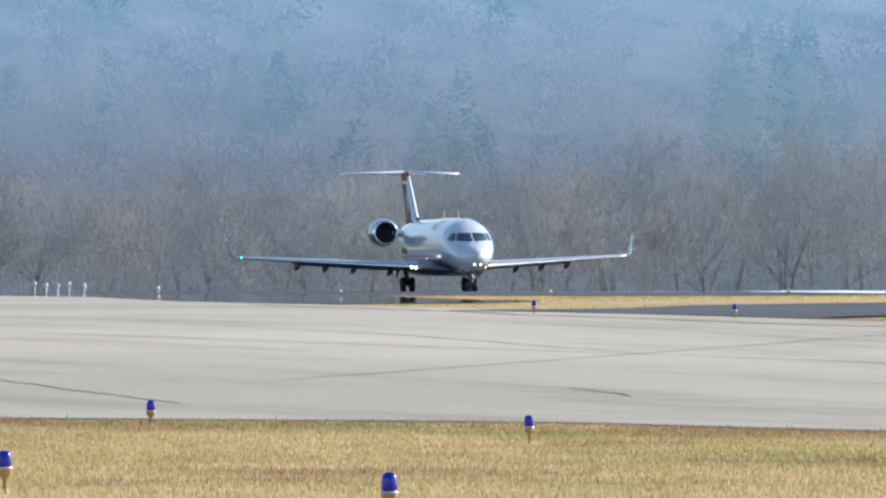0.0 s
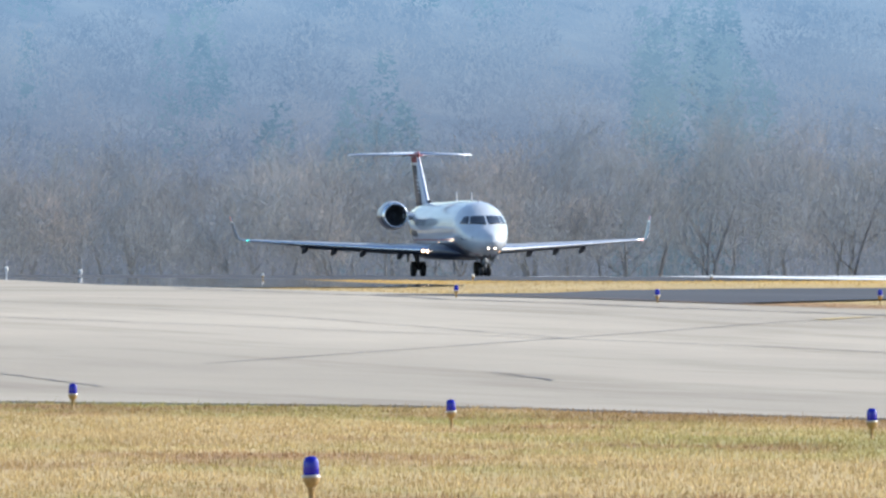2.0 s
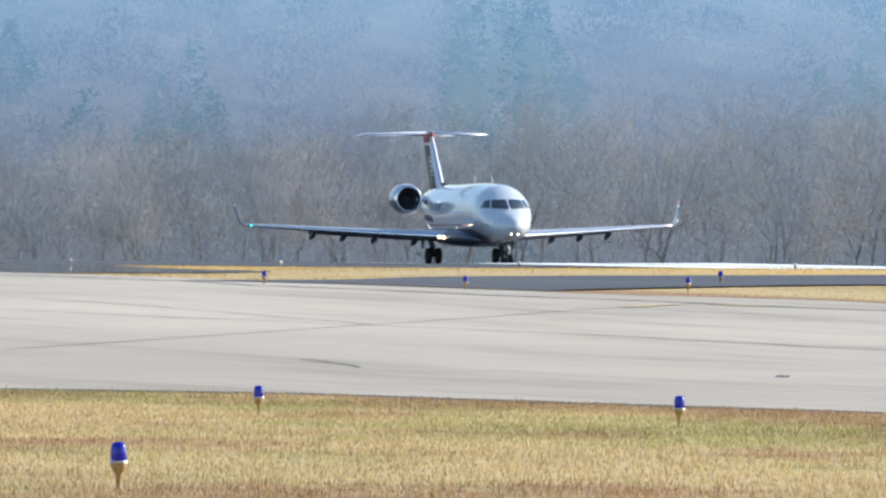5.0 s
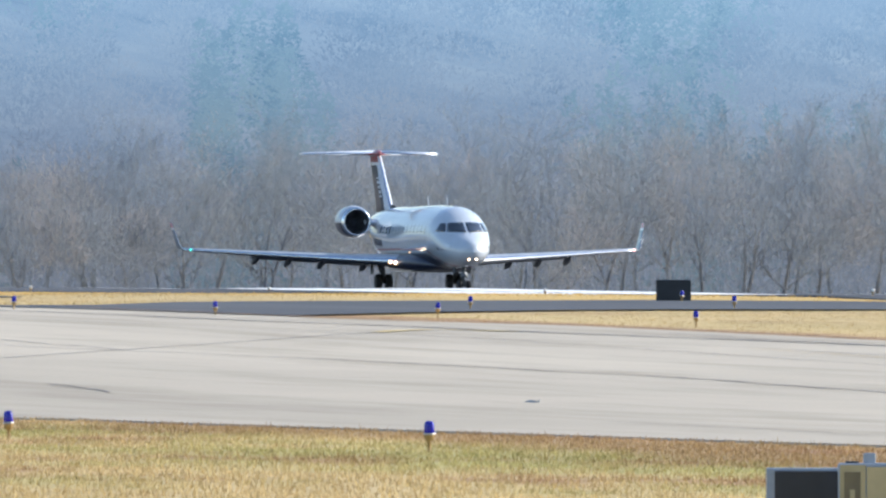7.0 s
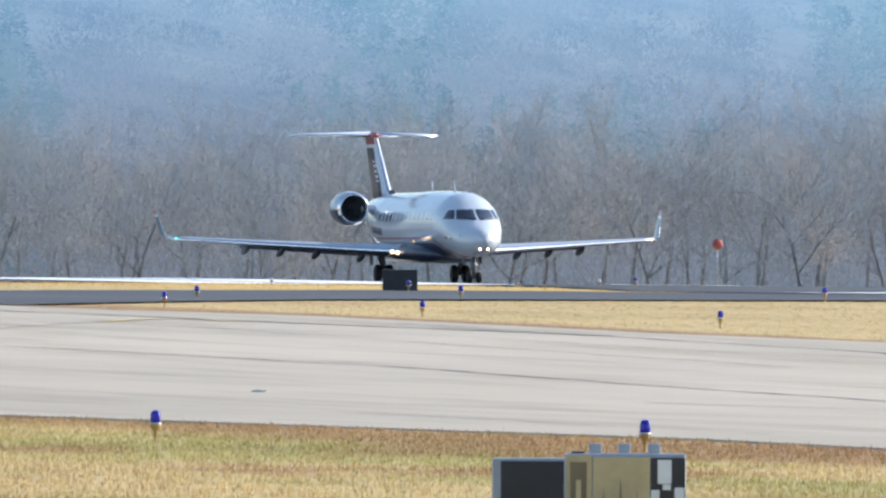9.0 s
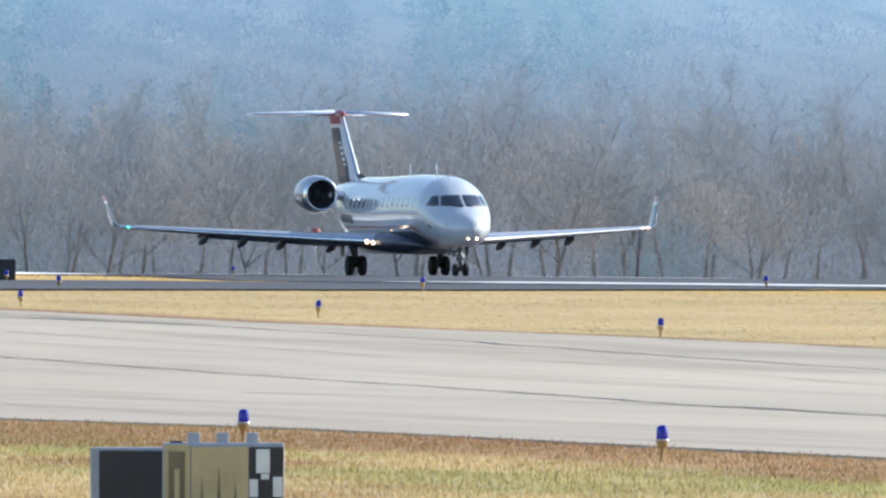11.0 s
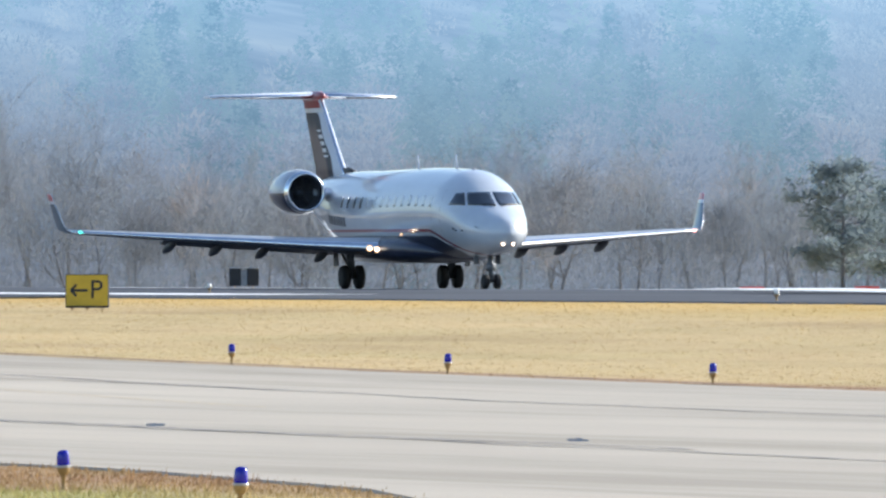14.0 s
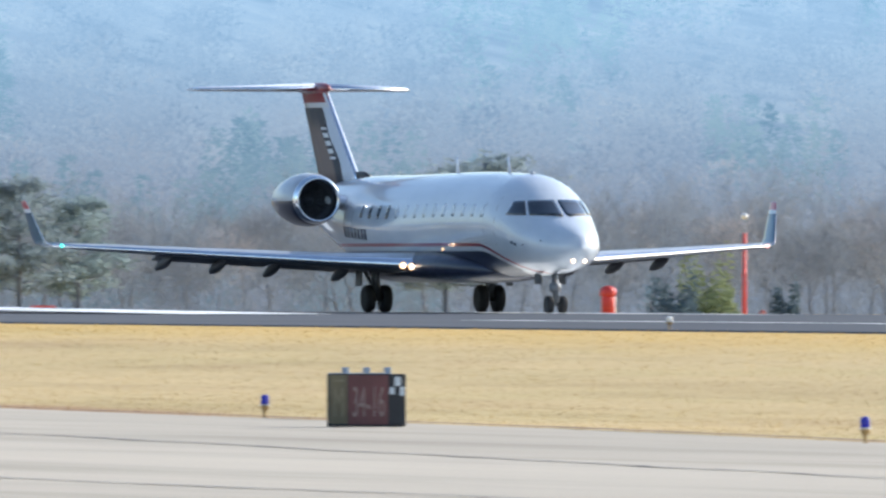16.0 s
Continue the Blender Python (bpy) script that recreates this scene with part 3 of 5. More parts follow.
def fuselage_mesh():
    st = sorted(set([0.62, 0.65, 0.7, 0.8, 0.93] + steps(1.05, 5, 0.16) + steps(5, 15.5, 0.7) + steps(15.5, 24.3, 0.35) + [24.45]))
    seg, v, f = 48, [], []
    for s in st:
        for i in range(seg):
            v.append(hull(s, 360 * i / seg))
    for k in range(len(st) - 1):
        for i in range(seg):
            j = (i + 1) % seg
            f.append((k * seg + i, k * seg + j, (k + 1) * seg + j, (k + 1) * seg + i))
    f += [tuple(range(seg)), tuple((len(st) - 1) * seg + i for i in range(seg))]
    bm = bmesh.new()
    vs = [bm.verts.new(p) for p in v]
    for q in f:
        bm.faces.new([vs[i] for i in q])
    return bm_mesh("fuselage", bm, LIVERY, True)


AERO = [(1.0, 0.0), (0.8, 0.030), (0.6, 0.052), (0.4, 0.066), (0.25, 0.067), (0.12, 0.056), (0.05, 0.038), (0.015, 0.021), (0.0, 0.0),
        (0.015, -0.018), (0.05, -0.028), (0.12, -0.036), (0.25, -0.042), (0.4, -0.042), (0.6, -0.034), (0.8, -0.018)]


def loft(name, secs, mats, lead=0.0, thick=1.0):
    """A lifting surface: secs are (x, y of leading edge, z, chord, up) with up the direction of its thickness; faces ahead of lead of the chord take the second material."""
    n, v, f, mi = len(AERO), [], [], []
    for x, y, z, c, up in secs:
        for a, t in AERO:
            v.append((x + up[0] * t * c * thick, y + a * c, z + up[2] * t * c * thick))
    for k in range(len(secs) - 1):
        for i in range(n):
            j = (i + 1) % n
            f.append((k * n + i, k * n + j, (k + 1) * n + j, (k + 1) * n + i))
            # lower faces take the third material, darkened in place of shade
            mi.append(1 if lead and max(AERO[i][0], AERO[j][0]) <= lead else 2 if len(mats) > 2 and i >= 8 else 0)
    f += [tuple(range(n)), tuple((len(secs) - 1) * n + i for i in range(n))]
    mi += [0, 0]
    bm = bmesh.new()
    vs = [bm.verts.new(p) for p in v]
    for q, m in zip(f, mi):
        bm.faces.new([vs[i] for i in q]).material_index = m
    return bm_mesh(name, bm, mats, True)


WING = [(0.6, 9.1, 1.14, 5.9), (1.5, 9.75, 1.17, 5.2), (3.3, 10.95, 1.27, 3.65), (6.5, 12.75, 1.47, 2.5), (9.6, 14.50, 1.67, 1.42), (10.15, 14.85, 1.71, 1.2)]
WING_Y, WING_Z, WING_C = (line_of(*[(w[0], w[k]) for w in WING]) for k in (1, 2, 3))


def wheel(parent, x, y, r, w, side_label=""):
    t = part("tyre", lathe("tyre", [(r * 0.58, -w / 2), (r * 0.86, -w / 2), (r * 0.97, -w * 0.36), (r, -w * 0.15), (r, w * 0.15), (r * 0.97, w * 0.36), (r * 0.86, w / 2), (r * 0.58, w / 2)], RUBBER, 28, "x"), parent, "black rubber tyre", pose(x, y, r + 0.035))
    part("rim", lathe("rim", [(r * 0.2, -w * 0.42), (r * 0.5, -w * 0.36), (r * 0.59, -w * 0.46), (r * 0.59, w * 0.46), (r * 0.5, w * 0.36), (r * 0.2, w * 0.42)], STRUT, 20, "x"), t, "grey metal rim")


def airliner():
    jet = thing("airliner", pose(0, 0, 0), "white twin-engined regional jet with dark blue belly and tail", "airplane")
    body = part("fuselage", fuselage_mesh(), jet, "white fuselage with red line and dark blue belly")
    for side in (-1, 1):
        part("cockpit_window", pane("cockpit_window", [(side * 0.035, 2.47), (side * 0.80, 2.48), (side * 0.69, 2.88), (side * 0.035, 2.90)], DARK_GLASS), body, "dark windscreen pane")
        part("cockpit_window", pane("cockpit_window", [(side * 0.845, 2.48), (side * 1.175, 2.50), (side * 0.94, 2.86), (side * 0.735, 2.88)], DARK_GLASS), body, "dark side windscreen pane")
        part("wiper", rod("wiper", hull(nose_s(1.18), side * 6, 0.03), hull(nose_s(1.42), side * 26, 0.03), 0.016, 0.012, BLACK), body, "black wiper")
        for k in range(14):
            s = 4.9 + 0.80 * k
            reflecting = k < 10
            part("cabin_window", hull_patch("cabin_window", [(s, side * 66), (s + 0.25, side * 66), (s + 0.25, side * 81), (s, side * 81)], 0.003 if reflecting else 0.008, PANE_REFLECTION if reflecting else DARK_GLASS), body, "cabin window with a pale painted reflection" if reflecting else "dark cabin window")
        for s0, s1, a0, a1, nm in ((4.0, 4.8, 52, 112, "cabin_door"), (16.2, 17.0, 70, 100, "baggage_door")):
            for q in ([(s0, a0), (s0 + 0.03, a0), (s0 + 0.03, a1), (s0, a1)], [(s1, a0), (s1 + 0.03, a0), (s1 + 0.03, a1), (s1, a1)]):
                part(nm + "_seam", hull_patch("seam", [(s, side * a) for s, a in q], 0.005, SEAM), body, "thin grey door seam")
        # small probes on the nose
        part("probe", rod("probe", hull(1.60, side * 78, 0.0), hull(1.45, side * 78, 0.14), 0.02, 0.012, STRUT), body)
        part("probe", rod("probe", hull(2.35, side * 95, 0.0), hull(2.20, side * 95, 0.12), 0.02, 0.012, STRUT), body)
        # registration on the rear flank, as bars
        for k in range(7):
            s = 14.9 + 0.32 * k
            part("registration_bar", hull_patch("registration_bar", [(s, side * 93), (s + 0.22, side * 93), (s + 0.22, side * 106), (s, side * 106)], 0.006, NAVY, 3, 3), body, "dark bar of lettering")
        for k in range(2):
            s = 2.75 + 0.18 * k
            part("registration_bar", hull_patch("registration_bar", [(s, side * 99), (s + 0.12, side * 99), (s + 0.12, side * 103), (s, side * 103)], 0.006, NAVY, 3, 3), body, "dark bar of lettering")
    for s, h in ((6.5, 0.42), (10.9, 0.42)):
        z = HT(s)
        part("antenna", loft("antenna", [(0, s, z - 0.03, 0.32, (1, 0, 0)), (0, s + 0.18, z + h, 0.16, (1, 0, 0))], [TAIL_WHITE]), body, "pale blade antenna")
    part("beacon", lathe("beacon", [(0.07, 0), (0.07, 0.03), (0.04, 0.06), (0.0, 0.07)], WING_GREY, 12), body, "", pose(0, 4.7, HT(4.7) - 0.01))
    for side in (-1, 1):
        part("taxi_lamp", lathe("taxi_lamp", [(0.062, 0), (0.055, 0.015), (0.0, 0.025)], LAMP_WARM, 14), body, "lit taxi lamp", Matrix.Translation(hull(0.86, side * 157, 0.01)) @ pose(0, 0, 0, 100, 0, 0))
        part("taxi_bulb", lathe("taxi_bulb", [(0.035, 0), (0.03, 0.015), (0.0, 0.02)], LAMP_HOT, 12), body, "white-hot bulb", Matrix.Translation(hull(0.83, side * 157, 0.035)) @ pose(0, 0, 0, 100, 0, 0))
    # belly fairing under the wing
    v, f = [], []
    st = [(5.9, 0.35, 1.0, 0.92), (6.6, 1.05, 1.35, 0.80), (8.0, 1.50, 1.55, 0.72), (9.5, 1.66, 1.62, 0.70), (14.0, 1.62, 1.60, 0.72), (15.6, 1.3, 1.45, 0.85), (16.6, 0.5, 1.2, 1.0)]
    for s, w, t, b in st:
        for i in range(24):
            a = 2 * math.pi * i / 24
            e = lambda q: math.copysign(abs(q) ** 0.7, q)
            v.append((w * e(math.sin(a)), s, (t + b) / 2 + (t - b) / 2 * e(math.cos(a))))
    for k in range(len(st) - 1):
        for i in range(24):
            j = (i + 1) % 24
            f.append((k * 24 + i, k * 24 + j, (k + 1) * 24 + j, (k + 1) * 24 + i))
    f += [tuple(range(24)), tuple(144 + i for i in range(24))]
    bm = bmesh.new()
    vs = [bm.verts.new(p) for p in v]
    for q in f:
        bm.faces.new([vs[i] for i in q])
    part("belly_fairing", bm_mesh("belly_fairing", bm, NAVY, True), jet, "dark blue belly fairing")
    for side in (-1, 1):
        wing = part("wing", loft("wing", [(side * x, y, z, c, (0, 0, 1)) for x, y, z, c in WING], [WING_GREY, CHROME, UNDERSIDE_SHADE], 0.05), jet, "grey swept wing with bright leading edge")
        tip = [(10.15, 14.85, 1.71, 1.2, (-0.2, 0, 1.0)), (10.27, 14.95, 1.76, 1.12, (-0.7, 0, 0.7)), (10.34, 15.06, 1.88, 1.04, (-0.95, 0, 0.25)), (10.60, 15.75, 2.86, 0.5, (-0.97, 0, 0.24)), (10.61, 15.85, 2.90, 0.36, (-0.97, 0, 0.24))]
        part("winglet", loft("winglet", [(side * x, y, z, c, (side * u[0], 0, u[2])) for x, y, z, c, u in tip], [WINGLET_PAINT, CHROME], 0.03, 0.55), wing, "upturned dark winglet with red and white tip")
        part("wing_tip_lamp", lathe("wing_tip_lamp", [(0.05, 0), (0.045, 0.05), (0.0, 0.07)], NAV_GREEN if side < 0 else NAV_RED, 10), wing, "lit wing tip lamp", pose(side * 9.95, 14.66, 1.70, 90))
        for x0, x1 in ((1.75, 4.15), (4.25, 7.15)):
            secs = []
            for x in (x0, x1):
                c = WING_C(x)
                secs.append((side * x, WING_Y(x) + c * 0.80, WING_Z(x) - 0.06, c * 0.05 + 0.62, (0, 0, 1)))
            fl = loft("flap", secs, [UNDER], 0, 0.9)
            fl.transform(Matrix.Translation((0, secs[0][1], secs[0][2])) @ pose(0, 0, 0, -11) @ Matrix.Translation((0, -secs[0][1], -secs[0][2])))
            dy = (secs[1][1] - secs[0][1])
            for vert in fl.vertices:
                k = (abs(vert.co.x) - x0) / (x1 - x0)
                vert.co.z += k * dy * math.sin(radians(11))
            part("flap", fl, wing, "lowered grey flap")
        for x in (2.35, 4.2, 5.6, 7.0):
            c, y, z = WING_C(x), WING_Y(x), WING_Z(x)
            part("flap_fairing", lathe("flap_fairing", [(0.01, -0.75), (0.09, -0.5), (0.14, -0.05), (0.13, 0.35), (0.07, 0.72), (0.01, 0.85)], UNDER, 12, "y"), wing, "grey flap track fairing", pose(side * x, y + c * 0.82, z - 0.26, -12))
        part("aileron_gap", box("aileron_gap", side * 8.4 - 1.1, side * 8.4 + 1.1, WING_Y(8.4) + WING_C(8.4) * 0.74, WING_Y(8.4) + WING_C(8.4) * 0.755, WING_Z(8.4) + 0.045, WING_Z(8.4) + 0.06, SEAM, 0.002), wing)
        # landing lamps in the wing root
        for k, (dx, dz) in enumerate(((1.70, -0.02), (1.90, 0.0))):
            part("landing_lamp", lathe("landing_lamp", [(0.098, 0), (0.085, 0.02), (0.0, 0.03)], LAMP_WARM, 16), wing, "lit landing lamp", pose(side * dx, WING_Y(dx) - 0.06, WING_Z(dx) - 0.02 + dz, 90))
            part("landing_bulb", lathe("landing_bulb", [(0.05, 0), (0.045, 0.02), (0.0, 0.03)], LAMP_HOT, 14), wing, "white-hot bulb", pose(side * dx, WING_Y(dx) - 0.095, WING_Z(dx) - 0.02 + dz, 90))
        part("landing_lamp", lathe("landing_lamp", [(0.038, 0), (0.032, 0.015), (0.0, 0.02)], LAMP_WARM, 14), jet, "small lit lamp at the wing root", Matrix.Translation((side * 1.42, 8.0, 1.60)) @ pose(0, 0, 0, 90, 0, side * 10))
        # engine
        ex, ey, ez = side * 2.14, 16.6, 2.94
        pod = part("engine_nacelle", lathe("engine_nacelle", [(0.58, 0.10), (0.645, 0.16), (0.70, 0.45), (0.725, 0.9), (0.70, 1.5), (0.61, 2.1), (0.48, 2.7), (0.44, 2.72), (0.40, 2.4)], NACELLE, 40, "y", False), jet, "dark blue engine nacelle with the sky's reflection painted above", pose(ex, ey, ez))
        part("intake_lip", lathe("intake_lip", [(0.52, 0.30), (0.52, 0.10), (0.545, 0.02), (0.575, 0.0), (0.605, 0.02), (0.645, 0.10), (0.665, 0.20)], CHROME, 40, "y", False), pod, "bright metal intake lip")
        part("intake_duct", lathe("intake_duct", [(0.52, 0.28), (0.50, 0.7), (0.50, 1.0), (0.0, 1.0)], DUCT, 32, "y", False), pod, "dark intake duct")
        part("spinner", lathe("spinner", [(0.0, 0.72), (0.09, 0.78), (0.16, 0.90), (0.18, 0.98)], DUCT, 20, "y", False), pod, "grey spinner")
        for k in range(18):
            a = 2 * math.pi * k / 18
            fb = mesh_of("fan_blade", [(0.17 * math.cos(a), 0.93, 0.17 * math.sin(a)), (0.49 * math.cos(a + 0.1), 0.86, 0.49 * math.sin(a + 0.1)), (0.49 * math.cos(a + 0.32), 0.97, 0.49 * math.sin(a + 0.32)), (0.17 * math.cos(a + 0.3), 0.985, 0.17 * math.sin(a + 0.3))], [(0, 1, 2, 3)], FAN)
            part("fan_blade", fb, pod)
        part("exhaust_cone", lathe("exhaust_cone", [(0.36, 2.2), (0.33, 2.9), (0.16, 3.2), (0.0, 3.3)], STRUT, 24, "y", False), pod, "bare metal exhaust")
        part("engine_pylon", loft("engine_pylon", [(side * 0.85, 17.3, 2.85, 2.4, (0, 0, 1)), (side * 1.65, 17.1, 2.9, 2.2, (0, 0, 1))], [LIVERY], 0, 1.4), jet, "short engine pylon")
        # main gear
        gear = part("main_gear", rod("main_gear", (side * 1.55, 13.2, 0.40), (side * 1.75, 13.0, 1.38), 0.10, 0.13, STRUT, 12), jet, "dark main landing gear leg")
        part("axle", rod("axle", (side * 1.3, 13.2, 0.405), (side * 1.88, 13.2, 0.405), 0.07, 0.07, STRUT), gear)
        part("drag_brace", rod("drag_brace", (side * 1.58, 13.25, 0.55), (side * 1.7, 13.95, 1.15), 0.05, 0.05, STRUT), gear)
        part("gear_door", box("gear_door", side * 2.12 - 0.02, side * 2.12 + 0.02, 12.85, 13.35, 0.74, 1.34, GEAR_DOOR, 0.01), gear, "dark gear door")
        for dx in (-0.235, 0.235):
            wheel(gear, side * 1.59 + dx, 13.2, 0.37, 0.25)
    fin = part("fin", loft("fin", [(0, 19.55, 3.38, 3.75, (1, 0, 0)), (0, 20.05, 3.75, 3.35, (1, 0, 0)), (0, 22.72, 5.99, 2.2, (1, 0, 0)), (0, 22.9, 6.1, 2.0, (1, 0, 0))], [FIN_PAINT, CHROME], 0.03), jet, "dark fin with red cap and white flag bars")
    part("fin_root", loft("fin_root", [(0, 18.3, 3.52, 1.8, (1, 0, 0)), (0, 19.3, 3.72, 0.9, (1, 0, 0))], [BLACK], 0, 1.4), fin, "dark scoop at the fin's foot")
    part("fin_bullet", lathe("fin_bullet", [(0.01, -0.5), (0.10, -0.35), (0.16, 0.0), (0.17, 0.8), (0.14, 1.7), (0.06, 2.5), (0.01, 2.8)], plain("red_cap_paint", (0.30, 0.055, 0.06), 0.35, 0, 0.15, 3.0, 0.6), 16, "y"), fin, "red bullet fairing", pose(0, 22.85, 6.0))
    for side in (-1, 1):
        part("tailplane", loft("tailplane", [(0, 22.95, 6.0, 2.05, (0, 0, 1)), (side * 2.95, 24.6, 5.98, 1.0, (0, 0, 1)), (side * 3.1, 24.85, 5.98, 0.7, (0, 0, 1))], [TAIL_WHITE, CHROME], 0.05, 1.1), jet, "pale tailplane half with bright leading edge")
    nose = part("nose_gear", rod("nose_gear", (0, 2.78, 0.26), (0, 2.88, 1.18), 0.075, 0.09, STRUT, 12), jet, "dark nose landing gear leg")
    part("axle", rod("axle", (-0.22, 2.78, 0.265), (0.22, 2.78, 0.265), 0.05, 0.05, STRUT), nose)
    part("steering_collar", lathe("steering_collar", [(0.12, 0.58), (0.16, 0.62), (0.16, 0.8), (0.12, 0.84)], STRUT, 14), nose, "", pose(0, 2.83, 0))
    part("torque_link", rod("torque_link", (0, 2.58, 0.32), (0, 2.53, 0.62), 0.035, 0.03, STRUT), nose)
    for side in (-1, 1):
        wheel(nose, side * 0.19, 2.78, 0.23, 0.18)
        part("gear_door", box("gear_door", side * 0.34 - 0.012, side * 0.34 + 0.012, 2.95, 3.5, 0.80, 1.06, GEAR_DOOR, 0.008), nose, "dark nose gear door")
    for ob in jet.children:
        if "gear" not in ob.name:
            ob.location.z += 0.12
    return jet


JET = airliner()


# ---- taxiway and runway lamps ----
BLUE = glow("lit_blue_lens", (0.004, 0.005, 0.50), 0.05)
setin(BLUE.node_tree.nodes["Principled BSDF"], Roughness=0.18, Base_Color=(0.004, 0.005, 0.30, 1.0), Specular_IOR_Level=0.45, Coat_Weight=0.35, Coat_Roughness=0.10)
YELLOW = plain("ochre_lamp_paint", (0.36, 0.235, 0.085), 0.55, 0, 0.2, 20.0)
CLEAR = plain("white_lamp_glass", (0.85, 0.82, 0.75), 0.15, 0, 0.05, 10.0, 0.8)
RIM = plain("pale_lamp_ring", (0.55, 0.53, 0.50), 0.35, 0.5)


def edge_lamp(lens, label, category):
    t = thing("taxiway_lamp" if lens is BLUE else "runway_lamp", pose(0, 0, 0), label, category, "blue taxiway edge lamps" if lens is BLUE else "white runway edge lamps")
    part("stake", lathe("stake", [(0.05, -0.05), (0.05, 0.0), (0.026, 0.03), (0.024, 0.13), (0.034, 0.14), (0.034, 0.16)], YELLOW, 12), t, "ochre painted stake")
    part("housing", lathe("housing", [(0.030, 0.15), (0.06, 0.19), (0.075, 0.225), (0.078, 0.25)], YELLOW, 16), t, "ochre painted housing")
    part("ring", lathe("ring", [(0.084, 0.248), (0.088, 0.255), (0.088, 0.268), (0.08, 0.272)], RIM, 18), t, "pale ring")
    part("lens", lathe("lens", [(0.070, 0.270), (0.075, 0.29), (0.073, 0.37), (0.067, 0.41), (0.048, 0.436), (0.0, 0.445)], lens, 18), t, "blue ribbed lens" if lens is BLUE else "clear lens")
    return t


def place(bearing, d):
    return d * math.sin(radians(bearing)), d * math.cos(radians(bearing))


# bearing and distance of each lamp from the camera's stand
spots = [(7.986, 193), (9.156, 170), (8.43, 273), (9.583, 243.5), (10.861, 228), (12.349, 216.5), (13.625, 198), (14.347, 181), (14.883, 166.5),
         (9.597, 496.5), (10.21, 472), (10.887, 468), (11.673, 440), (12.578, 415.4), (13.619, 377), (14.859, 342.5), (15.515, 324), (16.322, 306), (17.465, 283), (19.293, 243.5),
         (10.986, 499.7), (11.789, 502.5), (12.896, 492.5), (13.941, 500), (12.32, 690), (11.629, 585)]
first = None
for b, d in spots:
    x, y = place(b, d)
    m = pose(x, y, gz(x, y), random.uniform(-2, 2), random.uniform(-2, 2), random.uniform(0, 360))
    if first is None:
        first = edge_lamp(BLUE, "blue taxiway lamp on an ochre stake in grass", "lamp")
        first.matrix_basis = m
        lamp = first
    else:
        lamp = copy_thing(first, m)
    k = 1.0 if d < 195 and b < 10 else 0.86
    lamp.scale = (k, k, k)
first = None
for b, d in [(18.697, 381), (16.517, 438), (14.792, 538), (12.21, 700), (11.213, 711), (10.374, 760), (9.649, 790), (9.01, 850)]:
    x, y = place(b, d)
    m = pose(x, y, gz(x, y) + 0.02)
    if first is None:
        first = edge_lamp(CLEAR, "white runway lamp on an ochre stake", "lamp")
        first.matrix_basis = m
        lamp = first
    else:
        lamp = copy_thing(first, m)
    lamp.scale = (0.85, 0.85, 0.62)


# ---- signs ----
SIGN_BLACK = plain("black_sign_face", (0.016, 0.018, 0.024), 0.4, 0, 0.2, 3.0)
SIGN_TAN = plain("faded_sign_face", (0.42, 0.36, 0.20), 0.5, 0, 0.12, 3.0)
SIGN_EDGE = plain("grey_sign_frame", (0.33, 0.37, 0.42), 0.5, 0.2, 0.15, 4.0)
SIGN_WHITE = plain("white_sign_squares", (0.62, 0.66, 0.68), 0.5, 0, 0.08, 4.0)
SIGN_YELLOW = plain("yellow_sign_face", (0.60, 0.42, 0.03), 0.45, 0, 0.12, 2.0)
SIGN_RED = plain("dull_red_sign_face", (0.145, 0.052, 0.050), 0.5, 0, 0.2, 2.0)
SIGN_OLIVE = plain("olive_sign_face", (0.15, 0.125, 0.07), 0.5, 0, 0.2, 2.0)
ORANGE = plain("orange_red_paint", (0.62, 0.05, 0.04), 0.5, 0, 0.15, 3.0)
WHITE = plain("white_paint", (0.8, 0.8, 0.78), 0.5, 0, 0.08, 3.0)


def slab(parent, name, x0, x1, z0, z1, y, mat, label="", depth=0.012):
    return part(name, box(name, x0, x1, y - depth, y, z0, z1, mat, 0.003), parent, label)


def legs(parent, xs, top):
    for x in xs:
        part("leg", rod("leg", (x, 0.12, -0.32), (x, 0.12, top), 0.03, 0.03, YELLOW), parent, "ochre leg")


def cap(parent, x, z):
    part("lamp_cap", box("lamp_cap", -0.05, 0.05, -0.05, 0.05, 0.0, 0.085, SIGN_EDGE, 0.012), parent, "grey lamp cap", pose(x, 0.12, z))


def face_turn(x, y, extra=0.0):
    """Turned so that the sign's face looks back along the bearing to the origin, plus extra degrees."""
    return -math.degrees(math.atan2(x, y)) + extra


